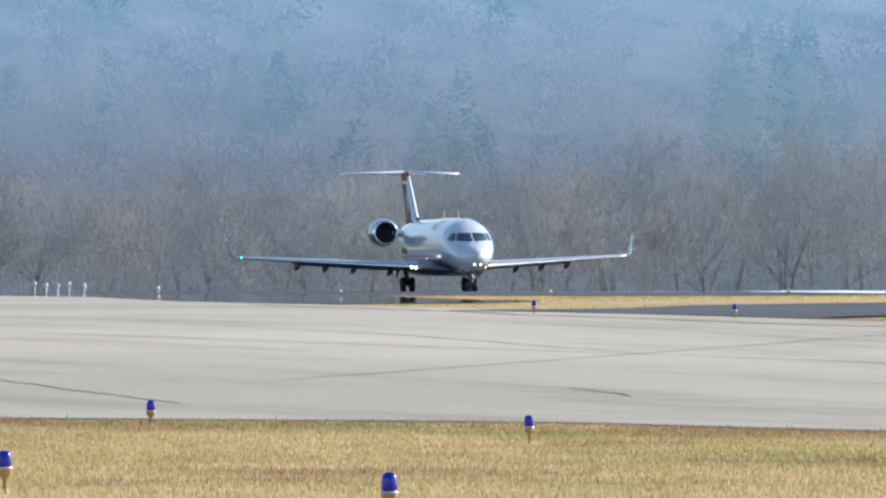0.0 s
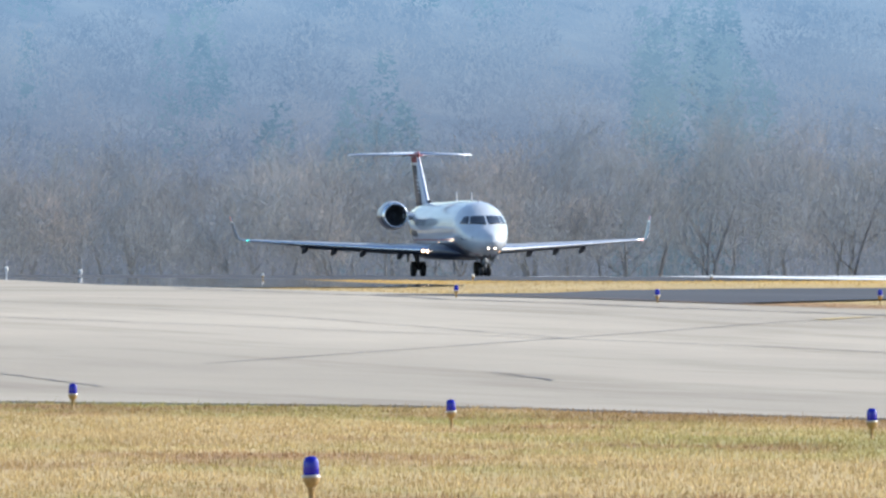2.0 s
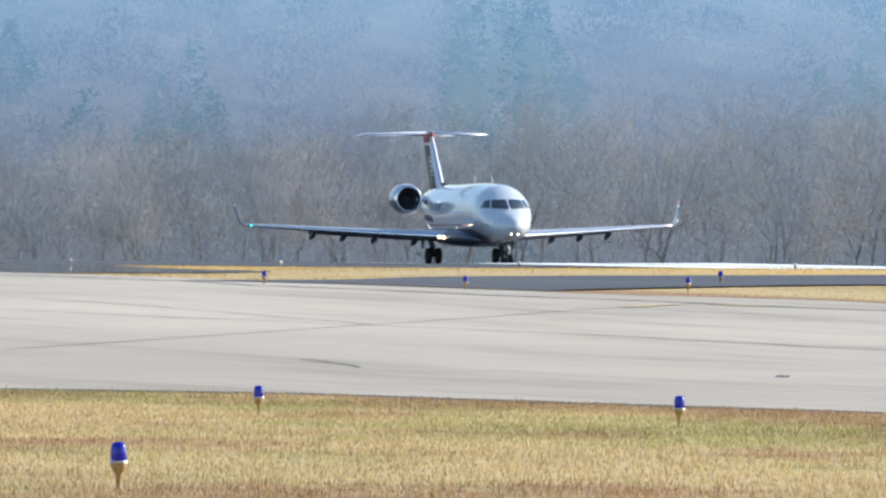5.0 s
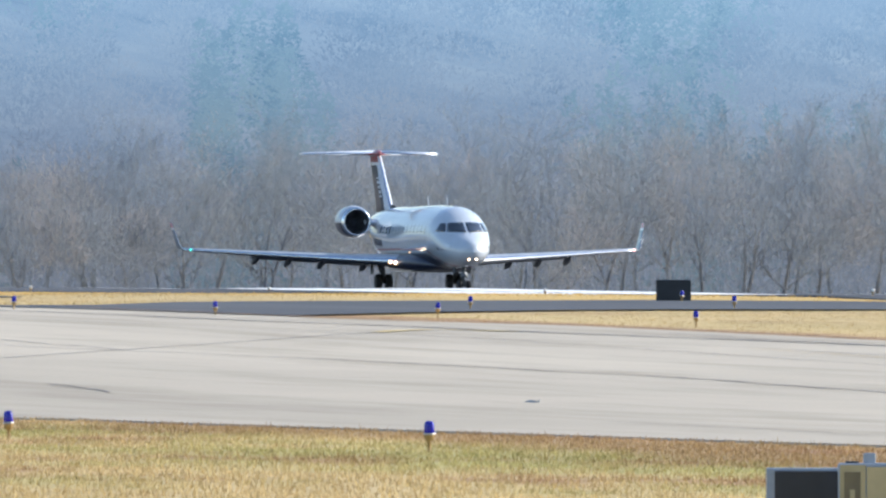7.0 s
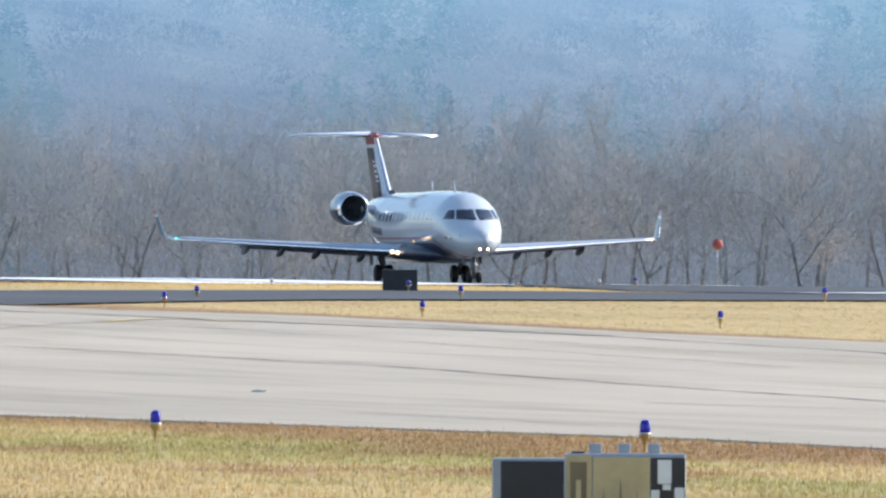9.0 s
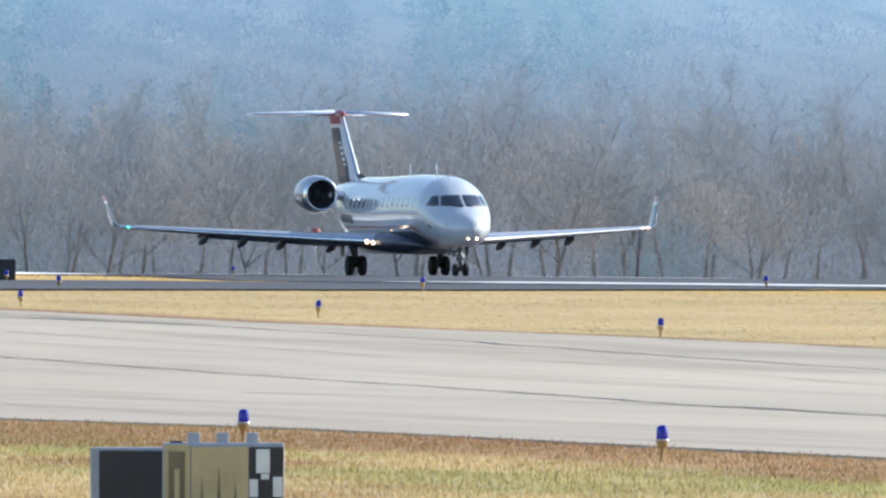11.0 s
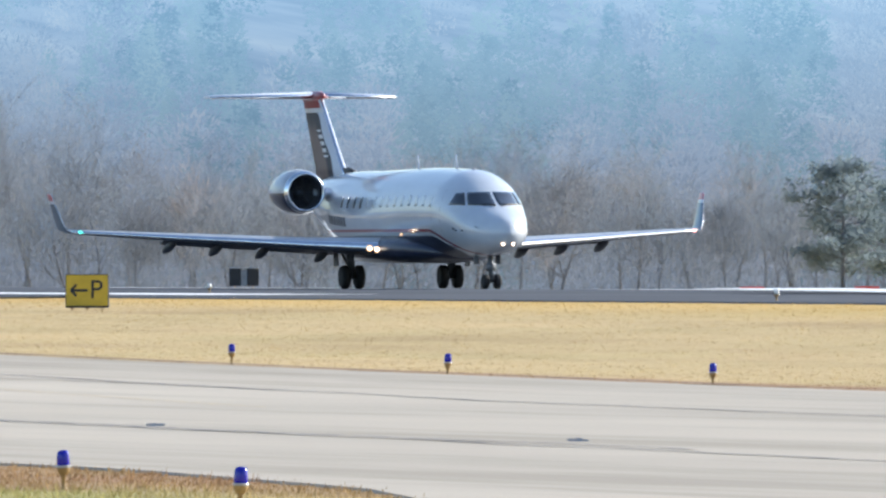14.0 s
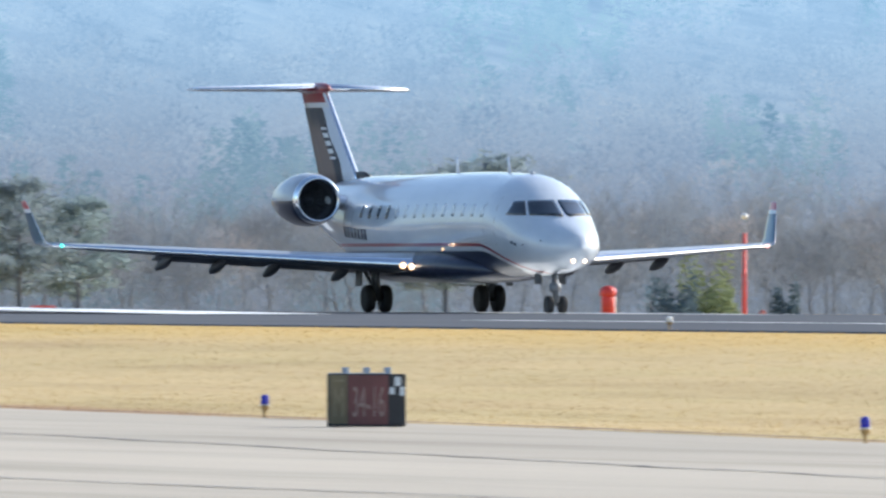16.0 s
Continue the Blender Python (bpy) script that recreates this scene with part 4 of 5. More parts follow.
def near_signs():
    x, y = place(12.0, 150.4)
    z = gz(x, y) - 0.095
    back = thing("guidance_sign", pose(x, y, z, 0, 0, face_turn(x, y)), "dark blank guidance sign with grey frame on legs in grass", "sign", "airfield guidance signs")
    part("cabinet", box("cabinet", -0.30, 0.30, 0.0, 0.25, 0.14, 0.745, SIGN_EDGE, 0.015), back, "grey cabinet")
    slab(back, "face", -0.23, 0.29, 0.18, 0.72, -0.002, SIGN_BLACK, "dark blank face")
    legs(back, (-0.2, 0.2), 0.16)
    x, y = place(12.288, 149.8)
    s = thing("guidance_sign", pose(x, y, z, 0, 0, face_turn(x, y)), "faded tan guidance sign with dark end panel of white squares", "sign", "airfield guidance signs")
    part("cabinet", box("cabinet", -0.48, 0.49, 0.0, 0.28, 0.12, 0.79, SIGN_EDGE, 0.02), s, "grey cabinet")
    slab(s, "face", -0.465, -0.26, 0.15, 0.775, -0.002, SIGN_TAN, "tan end face")
    slab(s, "inset", -0.43, -0.30, 0.20, 0.72, -0.016, SIGN_OLIVE, "darker inset panel", 0.008)
    slab(s, "inset", -0.385, -0.345, 0.18, 0.58, -0.026, SIGN_TAN, "tan bar", 0.006)
    slab(s, "face", -0.25, 0.205, 0.15, 0.76, -0.002, SIGN_TAN, "faded tan face")
    for k, (dx, top) in enumerate(((-0.165, 0.52), (-0.03, 0.60), (0.10, 0.50))):
        part("symbol", mesh_of("symbol", [(dx - 0.022, -0.018, 0.15), (dx + 0.022, -0.018, 0.15), (dx, -0.018, top), (dx - 0.022, -0.015, 0.15), (dx + 0.022, -0.015, 0.15), (dx, -0.015, top)], [(0, 1, 2), (3, 5, 4), (0, 2, 5, 3), (1, 4, 5, 2)], SIGN_OLIVE), s, "dark spike of a worn legend")
    slab(s, "end_panel", 0.21, 0.485, 0.15, 0.755, -0.002, SIGN_BLACK, "dark end panel")
    for a, b, c, d in ((0.265, 0.375, 0.55, 0.74), (0.305, 0.37, 0.50, 0.545), (0.212, 0.28, 0.36, 0.50), (0.40, 0.475, 0.36, 0.52), (0.30, 0.38, 0.19, 0.34)):
        slab(s, "square", a, b, c, d, -0.016, SIGN_WHITE, "white square", 0.006)
    for dx in (-0.23, -0.0, 0.235):
        cap(s, dx, 0.785)
    part("lid", box("lid", -0.42, -0.32, 0.06, 0.2, 0.79, 0.805, SIGN_BLACK, 0.004), s, "dark lid")
    legs(s, (-0.35, 0.35), 0.14)


def text_mesh(body, size, mat):
    cu = bpy.data.curves.new("legend", "FONT")
    cu.body, cu.size, cu.extrude, cu.align_x, cu.align_y = body, size, 0.006, "CENTER", "CENTER"
    ob = new("legend", cu)
    me = bpy.data.meshes.new_from_object(ob.evaluated_get(bpy.context.evaluated_depsgraph_get()))
    bpy.data.objects.remove(ob)
    me.materials.clear()
    me.materials.append(mat)
    return me


def p_sign():
    x, y = place(14.419, 443)
    s = thing("guidance_sign", pose(x, y, gz(x, y), 0, 0, face_turn(x, y, -3)), "yellow guidance sign with black arrow and letter P in grass", "sign", "airfield guidance signs")
    part("cabinet", box("cabinet", -0.51, 0.51, 0.0, 0.25, 0.05, 0.84, SIGN_BLACK, 0.02), s, "dark cabinet")
    slab(s, "face", -0.49, 0.49, 0.10, 0.82, -0.002, SIGN_YELLOW, "yellow face")
    part("legend", text_mesh("P", 0.62, SIGN_BLACK), s, "black letter", pose(0.22, -0.022, 0.46, 90))
    part("arrow", box("arrow", -0.36, 0.02, -0.026, -0.016, 0.43, 0.49, SIGN_BLACK, 0.002), s, "black arrow shaft")
    for k in (-1, 1):
        part("arrow_head", box("arrow_head", 0.0, 0.19, -0.005, 0.005, -0.03, 0.03, SIGN_BLACK, 0.002), s, "black arrow head", pose(-0.38, -0.021, 0.46, 0, k * 45, 0))
    legs(s, (-0.35, 0.0, 0.35), 0.08)


def red_sign():
    x, y = place(17.775, 268)
    s = thing("guidance_sign", pose(x, y, gz(x, y), 0, 0, face_turn(x, y, 0)), "dull red guidance sign reading 34-16 with olive and checked ends", "sign", "airfield guidance signs")
    part("cabinet", box("cabinet", -0.56, 0.56, 0.0, 0.28, 0.04, 0.79, SIGN_BLACK, 0.02), s, "dark cabinet")
    part("top_edge", box("top_edge", -0.55, 0.35, -0.01, 0.2, 0.79, 0.805, SIGN_EDGE, 0.004), s, "pale top edge")
    slab(s, "face", -0.53, -0.27, 0.08, 0.775, -0.002, SIGN_OLIVE, "olive face")
    slab(s, "face", -0.26, 0.31, 0.07, 0.775, -0.002, SIGN_RED, "dull red face")
    worn = plain("worn_legend", (0.27, 0.19, 0.17), 0.5)
    faint = plain("faint_legend", (0.23, 0.195, 0.12), 0.5)
    for body, dx, squash, mat in (("34-16", 0.03, 0.33, worn), ("M", -0.395, 0.34, faint)):
        part("legend", text_mesh(body, 0.62, mat), s, "worn pale characters", pose(dx, -0.020, 0.37, 90) @ Matrix.Diagonal((squash, 1, 1, 1)))
    slab(s, "inset", -0.47, -0.32, 0.68, 0.71, -0.016, faint, "tan bar", 0.004)
    slab(s, "end_panel", 0.32, 0.545, 0.08, 0.775, -0.002, SIGN_BLACK, "dark end panel")
    for a, b, c, d in ((0.40, 0.49, 0.62, 0.75), (0.33, 0.40, 0.50, 0.60), (0.475, 0.54, 0.48, 0.61)):
        slab(s, "square", a, b, c, d, -0.016, SIGN_WHITE, "white square", 0.005)
    for dx in (-0.30, 0.0, 0.30):
        cap(s, dx, 0.80)
    legs(s, (-0.4, 0.4), 0.06)


def dark_sign(x, y, notch):
    s = thing("guidance_sign", pose(x, y, gz(x, y) + (0.2 if notch else 0), 0, 0, face_turn(x, y)), "dark guidance sign seen from its back in grass" if not notch else "dark guidance sign with a pale gap in its middle", "sign", "airfield guidance signs")
    if notch:
        for a, b in ((-0.58, -0.12), (0.12, 0.58)):
            part("cabinet", box("cabinet", a, b, 0, 0.25, 0.04, 0.72, SIGN_BLACK, 0.015), s, "dark cabinet")
        part("top_edge", box("top_edge", -0.58, 0.58, 0, 0.25, 0.72, 0.76, SIGN_EDGE, 0.006), s, "pale top edge")
        part("gap_panel", box("gap_panel", -0.12, 0.12, 0.1, 0.2, 0.04, 0.66, SIGN_EDGE, 0.006), s, "pale panel")
    else:
        part("cabinet", box("cabinet", -0.55, 0.55, 0, 0.25, 0.04, 0.70, SIGN_BLACK, 0.015), s, "dark blank cabinet")
        part("top_edge", box("top_edge", -0.55, 0.55, -0.01, 0.26, 0.70, 0.715, SIGN_EDGE, 0.004), s)
    legs(s, (-0.35, 0.35), 0.08)


near_signs()
p_sign()
red_sign()
dark_sign(*place(11.604, 594), False)
dark_sign(*place(14.897, 735), True)


def barrel_marker(x, y, s=1.0):
    z = gz(x, y)
    t = thing("marker_hood", pose(x, y, z, 0, 0, 20), "orange-red airfield marker hood with white lower side", "marker")
    part("post", lathe("post", [(0.23, -0.1), (0.22, 0.6 * s), (0.20, 0.7 * s)], ORANGE, 20), t, "orange-red body")
    part("hood", lathe("hood", [(0.24, 0.68 * s), (0.28, 0.76 * s), (0.27, 0.92 * s), (0.17, 1.02 * s), (0.0, 1.05 * s)], ORANGE, 20), t, "rounded orange-red hood")
    part("white_panel", box("white_panel", 0.12, 0.27, -0.12, 0.08, 0.02, 0.66 * s, WHITE, 0.02), t, "white side panel")


def mast(x, y, h):
    t = thing("mast", pose(x, y, gz(x, y)), "slim orange-red mast with a white lamp on top", "mast")
    part("pole", rod("pole", (0, 0, -0.3), (0, 0, h), 0.10, 0.075, ORANGE, 10), t, "orange-red pole")
    part("lamp", lathe("lamp", [(0.08, h + 0.55), (0.14, h + 0.62), (0.14, h + 0.75), (0.0, h + 0.82)], WHITE, 12), t, "white lamp")
    part("lamp_rod", rod("lamp_rod", (0, 0, h), (0, 0, h + 0.6), 0.02, 0.02, SIGN_EDGE), t)


def low_barrier(x, y):
    t = thing("low_barrier", pose(x, y, gz(x, y), 0, 0, face_turn(x, y)), "low white and orange-red light box by the runway", "light box", "low light boxes")
    part("body", box("body", -0.55, 0.55, 0, 0.4, 0.05, 0.17, WHITE, 0.03), t, "white body")
    part("lid", box("lid", -0.56, 0.35, -0.02, 0.42, 0.175, 0.26, ORANGE, 0.03), t, "orange-red lid")
    for dx in (-0.4, 0.4):
        part("leg", rod("leg", (dx, 0.2, -0.1), (dx, 0.2, 0.06), 0.03, 0.03, SIGN_EDGE), t)


def wind_ball(x, y, z, r):
    t = thing("obstruction_marker", pose(x, y, gz(x, y)), "small orange-red obstruction marker on a post", "marker")
    part("post", rod("post", (0, 0, -0.2), (0, 0, z), 0.025, 0.02, SIGN_EDGE), t)
    # the red is dulled in its colour for the haze over 900 m
    part("ball", lathe("ball", [(0.0, z - r), (r * 0.7, z - r * 0.7), (r, z), (r * 0.7, z + r * 0.7), (0.0, z + r)], plain("haze_dulled_red", (0.30, 0.075, 0.07), 0.7), 16), t, "orange-red ball")


barrel_marker(*place(18.51, 640), 1.0)
mast(*place(18.925, 760), 4.2)
for b in (16.45, 16.80):
    low_barrier(*place(b, 680))
wind_ball(*place(12.57, 900), 2.1, 0.27)
wind_ball(*place(18.98, 900), 2.2, 0.18)
for k, b in enumerate((8.08, 8.115, 8.15, 8.185, 8.23, 8.455)):
    x, y = place(b, 985)
    t = thing("approach_lamp", pose(x, y, gz(x, y)), "small white lamp post beyond the paving", "lamp", "white approach lamps")
    h = (0.42, 0.32, 0.3, 0.38, 0.28, 0.12)[k]
    part("post", rod("post", (0, 0, -0.1), (0, 0, h), 0.05, 0.04, WHITE), t, "white post")
    part("head", lathe("head", [(0.05, h), (0.10, h + 0.05), (0.10, h + 0.22), (0.03, h + 0.27)], WHITE, 12), t, "white lamp head")


# ---- paving details: sealed cracks, yellow guide line, tyre marks ----
def ribbon(name, pts, width, mat, lift, wobble, seed):
    rng = random.Random(seed)
    v, f = [], []
    dense = []
    for (x0, y0), (x1, y1) in zip(pts, pts[1:]):
        n = max(2, int(math.hypot(x1 - x0, y1 - y0) / 1.2))
        dense += [(x0 + (x1 - x0) * i / n, y0 + (y1 - y0) * i / n) for i in range(n)]
    dense.append(pts[-1])
    for i, (x, y) in enumerate(dense):
        a, b = dense[max(0, i - 1)], dense[min(len(dense) - 1, i + 1)]
        dx, dy = b[0] - a[0], b[1] - a[1]
        d = math.hypot(dx, dy) or 1
        nx, ny, w = -dy / d, dx / d, width * rng.uniform(0.6, 1.3) / 2
        o = wobble * (noise.noise((x * 0.15, y * 0.15, seed)) + 0.5 * rng.uniform(-1, 1) * 0.3)
        for k in (-1, 1):
            xx, yy = x + nx * (o + k * w), y + ny * (o + k * w)
            v.append((xx, yy, gz(xx, yy) + lift))
    for i in range(len(dense) - 1):
        f.append((2 * i, 2 * i + 1, 2 * i + 3, 2 * i + 2))
    return mesh_of(name, v, f, mat)


CRACKS = [[(57.3, 150), (57.9, 190), (61.4, 243), (65.1, 283), (67.7, 329), (67.1, 360), (62, 420), (55, 520)], 
          [(73.5, 320), (66.8, 326), (52, 334)], [(84.5, 412), (82.4, 358), (79.0, 312), (73.6, 243), (70, 215), (66.9, 190), (62, 150)],
          [(59.6, 204), (60.4, 225), (62.5, 254), (60.5, 276)], [(83.6, 385), (82.4, 404), (81.7, 424), (80.9, 448), (81.3, 483), (85.5, 530), (95, 618)], [(53.4, 306), (54.3, 317)], [(53.7, 308), (54.8, 320)],
          [(77.3, 288), (78.1, 317), (80, 380), (76, 420)], [(54.5, 291), (57.7, 291.5)], [(52, 230), (53, 262)], [(66, 377), (67.8, 416), (70, 520)], [(45, 300), (50, 380), (60, 560)], [(75, 330), (78, 402), (74, 500)]]
for k, c in enumerate(CRACKS):
    part("sealed_crack", ribbon("sealed_crack", c, (0.12, 0.06, 0.13, 0.13, 0.30, 0.08, 0.07, 0.07, 0.06, 0.06, 0.08, 0.08, 0.07)[k], TAR, 0.042, 0.22, k + 3), taxiway, "dark sealed crack")
# brown earth and the grass edge's shadow line, drawn as one dark ribbon
part("earth_edge", ribbon("earth_edge", [(TAXI_HI(y) + 0.12, y) for y in steps(205, 500, 3)], 0.34, EARTH_SHADE, 0.05, 0.16, 61), taxiway, "dark strip of earth and painted shadow where the grass begins")
part("guide_line", ribbon("guide_line", [(52, 335), (65.9, 377), (71.3, 393), (76.4, 409), (79.3, 417), (80.6, 419.5), (81.3, 418.5), (81.9, 412)], 0.09, TAR, 0.041, 0.0, 40), taxiway, "dark worn edge of the guide line")
part("guide_line", ribbon("guide_line", [(78.2, 413.5), (79.4, 417.6), (80.6, 420.2), (81.4, 418.6), (81.6, 415.5)], 0.55, YELLOW_LINE, 0.046, 0.0, 41), taxiway, "yellow guide line at its turn")
part("guide_line", ribbon("guide_line", [(79.6, 380), (77.0, 330), (74.5, 300), (70, 262)], 0.06, YELLOW_LINE, 0.046, 0.0, 42), taxiway, "faded yellow guide line")
for k, (x, y) in enumerate(((57.6, 291.6), (61.6, 236.0), (61.0, 214.0))):
    tuft = []
    for i in range(40):
        a, r = random.uniform(0, 6.28), random.uniform(0, 0.35)
        px, py = x + r * math.cos(a) * 0.22, y + r * math.sin(a) * 0.8
        tuft.append([(px - 0.03, py, gz(px, py) + 0.03), (px + 0.03, py, gz(px, py) + 0.03), (px + random.uniform(-0.06, 0.06), py, gz(px, py) + random.uniform(0.04, 0.08))])
    tagged(new("weed_tuft", tri_mesh("weed_tuft", tuft, BRUSH)), "dry brown weed tuft growing from a paving crack", "weed", kind="stuff")


# ---- grass blades ----
def blades(name, n, xr, yr, keep, h, w, label):
    rng = np.random.default_rng(5)
    x, y = rng.uniform(*xr, n), rng.uniform(*yr, n)
    ok = [i for i in range(n) if keep(x[i], y[i])]
    x, y = x[ok], y[ok]
    z = np.array([gz(a, b) for a, b in zip(x, y)])
    out = []
    for k in range(3):
        a = rng.uniform(0, math.pi, len(x))
        hh = h * rng.uniform(0.45, 1.25, len(x)) * np.where(rng.uniform(0, 1, len(x)) > 0.97, 1.7, 1.0)
        ww = w * rng.uniform(0.6, 1.3, len(x))
        ox, oy = rng.normal(0, 0.06, len(x)), rng.normal(0, 0.06, len(x))
        lx, ly = rng.normal(0, 0.35, len(x)) * hh, rng.normal(0, 0.35, len(x)) * hh
        tri = np.empty((len(x), 3, 3))
        tri[:, 0] = np.stack([x + ox - ww * np.cos(a), y + oy - ww * np.sin(a), z - 0.02], 1)
        tri[:, 1] = np.stack([x + ox + ww * np.cos(a), y + oy + ww * np.sin(a), z - 0.02], 1)
        tri[:, 2] = np.stack([x + ox + lx, y + oy + ly, z + hh], 1)
        out.append(tri)
    ob = new(name, tri_mesh(name, np.concatenate(out), BLADES))
    return tagged(ob, label, "grass", kind="stuff")


def on_near(x, y):
    edge = TAXI_LO(y) + 0.02
    return x < edge and x > (24.9 if y < 160 else 14) and 7.6 < math.degrees(math.atan2(x, y)) < 17.5


def on_field(x, y):
    return TAXI_HI(y) + 0.2 < x < 121.8 and y < (LINK_LO(x) - 0.5 if x > 84 else 458) and 9.5 < math.degrees(math.atan2(x, y)) < 20


def on_wedge(x, y):
    lo, hi = TAXI_HI(y) + 0.4, float(np.interp(y, [540, 700, 1030], [126.6, 133.5, 133.5]))
    return lo < x < hi and (y < 628 or x > SHOULDER(y) + 0.2) and y > LINK_HI(min(x, 124)) + 1


blades("near_grass", 130000, (14, 50), (125, 300), on_near, 0.056, 0.010, "mown winter grass, straw and dull green")
blades("field_grass", 60000, (79, 122), (200, 492), on_field, 0.032, 0.012, "straw-coloured mown grass field")
blades("wedge_grass", 16000, (90, 134), (515, 830), on_wedge, 0.05, 0.02, "yellow mown grass wedge between pavements")


# ---- woods ----
def bare_tree(seed, height, spread):
    """Trunk and limbs as tapered tubes; the crown as a mist of thin twigs."""
    rng = random.Random(seed)
    v, f, tw = [], [], []

    def tube(a, b, r0, r1, sides):
        d = (b - a).normalized()
        u = d.orthogonal().normalized()
        w = d.cross(u)
        k = len(v)
        for p, r in ((a, r0), (b, r1)):
            for i in range(sides):
                t = 2 * math.pi * i / sides
                v.append(p + (u * math.cos(t) + w * math.sin(t)) * r)
        for i in range(sides):
            j = (i + 1) % sides
            f.append((k + i, k + j, k + sides + j, k + sides + i))

    def turn(d, amount):
        q = Vector((rng.gauss(0, 1), rng.gauss(0, 1), rng.gauss(0, 0.6)))
        return (d + q.normalized() * amount).normalized()

    def grow(p, d, length, r, level):
        n = 4 if level == 0 else 3
        for i in range(n):
            e = p + d * (length / n)
            r1 = r * 0.78
            if level <= 2:
                tube(p, e, r, r1, 6 if level == 0 else 4 if level == 1 else 3)
            kids = 0 if level == 0 and i == 0 else (2 if level == 0 else 2 if level == 1 else 0)
            for _ in range(kids):
                c = turn(d, 0.95 if level == 0 else 0.9)
                c.z = abs(c.z) * 0.8 + 0.12
                c.x *= spread
                c.y *= spread
                grow(e, c.normalized(), length * rng.uniform(0.50, 0.72), r1 * 0.55, level + 1)
            if level >= 1:
                for _ in range(9 if level == 2 else 4):
                    s = p.lerp(e, rng.random())
                    c = turn(d, 0.8)
                    c.z = c.z * 0.8 + 0.22
                    l = rng.uniform(0.7, 1.9) * height / 15
                    sway = c.cross(Vector((rng.gauss(0, 1), rng.gauss(0, 1), rng.gauss(0, 1)))).normalized() * rng.uniform(0.007, 0.014)
                    tw.append([s - sway, s + sway, s + c.normalized() * l])
                    for _ in range(3):
                        s2 = s.lerp(s + c.normalized() * l, rng.uniform(0.3, 0.9))
                        c2 = turn(c, 0.8)
                        tw.append([s2 - sway * 0.8, s2 + sway * 0.8, s2 + c2 * l * rng.uniform(0.4, 0.7)])
            p, r = e, r1
            d = turn(d, 0.16 if level == 0 else 0.3)
            if level > 0:
                d = (d + Vector((0, 0, 0.10))).normalized()

    grow(Vector((0, 0, -0.5)), Vector((rng.gauss(0, 0.05), rng.gauss(0, 0.05), 1)).normalized(), height * 0.62, height * 0.016, 0)
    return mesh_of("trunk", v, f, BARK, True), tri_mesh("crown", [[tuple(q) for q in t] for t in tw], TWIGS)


def pine_tree(seed, height):
    rng = random.Random(seed)
    v, f, tw = [], [], []
    for k in range(7):
        z, r = -0.5 + (height + 0.3) * k / 6, 0.22 * (1 - k / 7.5)
        for i in range(7):
            a = 2 * math.pi * i / 7
            v.append((r * math.cos(a) + 0.1 * math.sin(k), r * math.sin(a), z))
    for k in range(6):
        for i in range(7):
            j = (i + 1) % 7
            f.append((k * 7 + i, k * 7 + j, k * 7 + 7 + j, k * 7 + 7 + i))
    for k in range(34):
        z = height * (0.34 + 0.64 * (k % 26 / 25) ** 0.8)
        reach = height * 0.34 * math.sin(math.pi * min(1, 0.30 + 0.78 * (1 - k % 26 / 25)) * 0.62) * rng.uniform(0.55, 1.1)
        a = rng.uniform(0, 2 * math.pi)
        d = Vector((math.cos(a), math.sin(a), rng.uniform(0.05, 0.3)))
        tip = Vector((0, 0, z)) + d * reach
        v0 = len(v)
        s = Vector((-d.y, d.x, 0)) * 0.05
        v += [Vector((0, 0, z)) - s, Vector((0, 0, z)) + s, Vector((0, 0, z + 0.1)), tip]
        f += [(v0, v0 + 1, v0 + 3), (v0 + 1, v0 + 2, v0 + 3), (v0 + 2, v0, v0 + 3)]
        for _ in range(5):
            c = Vector((0, 0, z)) + d * reach * rng.uniform(0.35, 1.05) + Vector((rng.gauss(0, 0.3), rng.gauss(0, 0.3), rng.gauss(0.1, 0.15)))
            for _ in range(28):
                p = c + Vector((rng.gauss(0, 0.42), rng.gauss(0, 0.42), rng.gauss(0, 0.2)))
                e = Vector((rng.gauss(0, 1), rng.gauss(0, 1), rng.gauss(0.4, 0.6))).normalized() * rng.uniform(0.2, 0.42)
                w = e.orthogonal().normalized() * 0.095
                tw.append([p - w, p + w, p + e])
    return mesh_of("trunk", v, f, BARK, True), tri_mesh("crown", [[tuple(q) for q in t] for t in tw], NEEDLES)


SKYLINE = line_of((7.0, 230), (8.2, 235), (8.9, 225), (9.6, 262), (10.2, 305), (10.8, 285), (11.5, 318), (12.5, 325), (13.4, 335), (14.0, 320), (14.6, 235), (15.2, 185), (15.8, 235), (16.4, 185), (17.2, 160), (18.0, 200), (19.5, 190), (21, 200))
SKY_B = steps(6.8, 20.8, 0.05)
SKY_T = [SKYLINE(q) for q in SKY_B]
models = []
for k in range(7):
    tr, cr = bare_tree(100 + k, 15.0, (1.0, 0.75, 1.2, 0.9, 0.6, 1.1, 0.8)[k])
    t = thing("bare_tree", pose(0, 0, -200), "leafless grey-brown deciduous tree in a winter wood", "tree", "trees of the wood edge")
    part("trunk", tr, t, "grey trunk and limbs")
    part("crown", cr, t, "bare twigs")
    models.append(t)


def set_tree(b, d, top, k):
    x, y = place(b, d)
    z = gz(x, y)
    tall = 1.17 + top * d / 33300 - z
    s = tall / TOPS[k]
    return pose(x, y, z - 0.1, 0, 0, random.uniform(0, 360)) @ Matrix.Diagonal((s, s, s, 1))


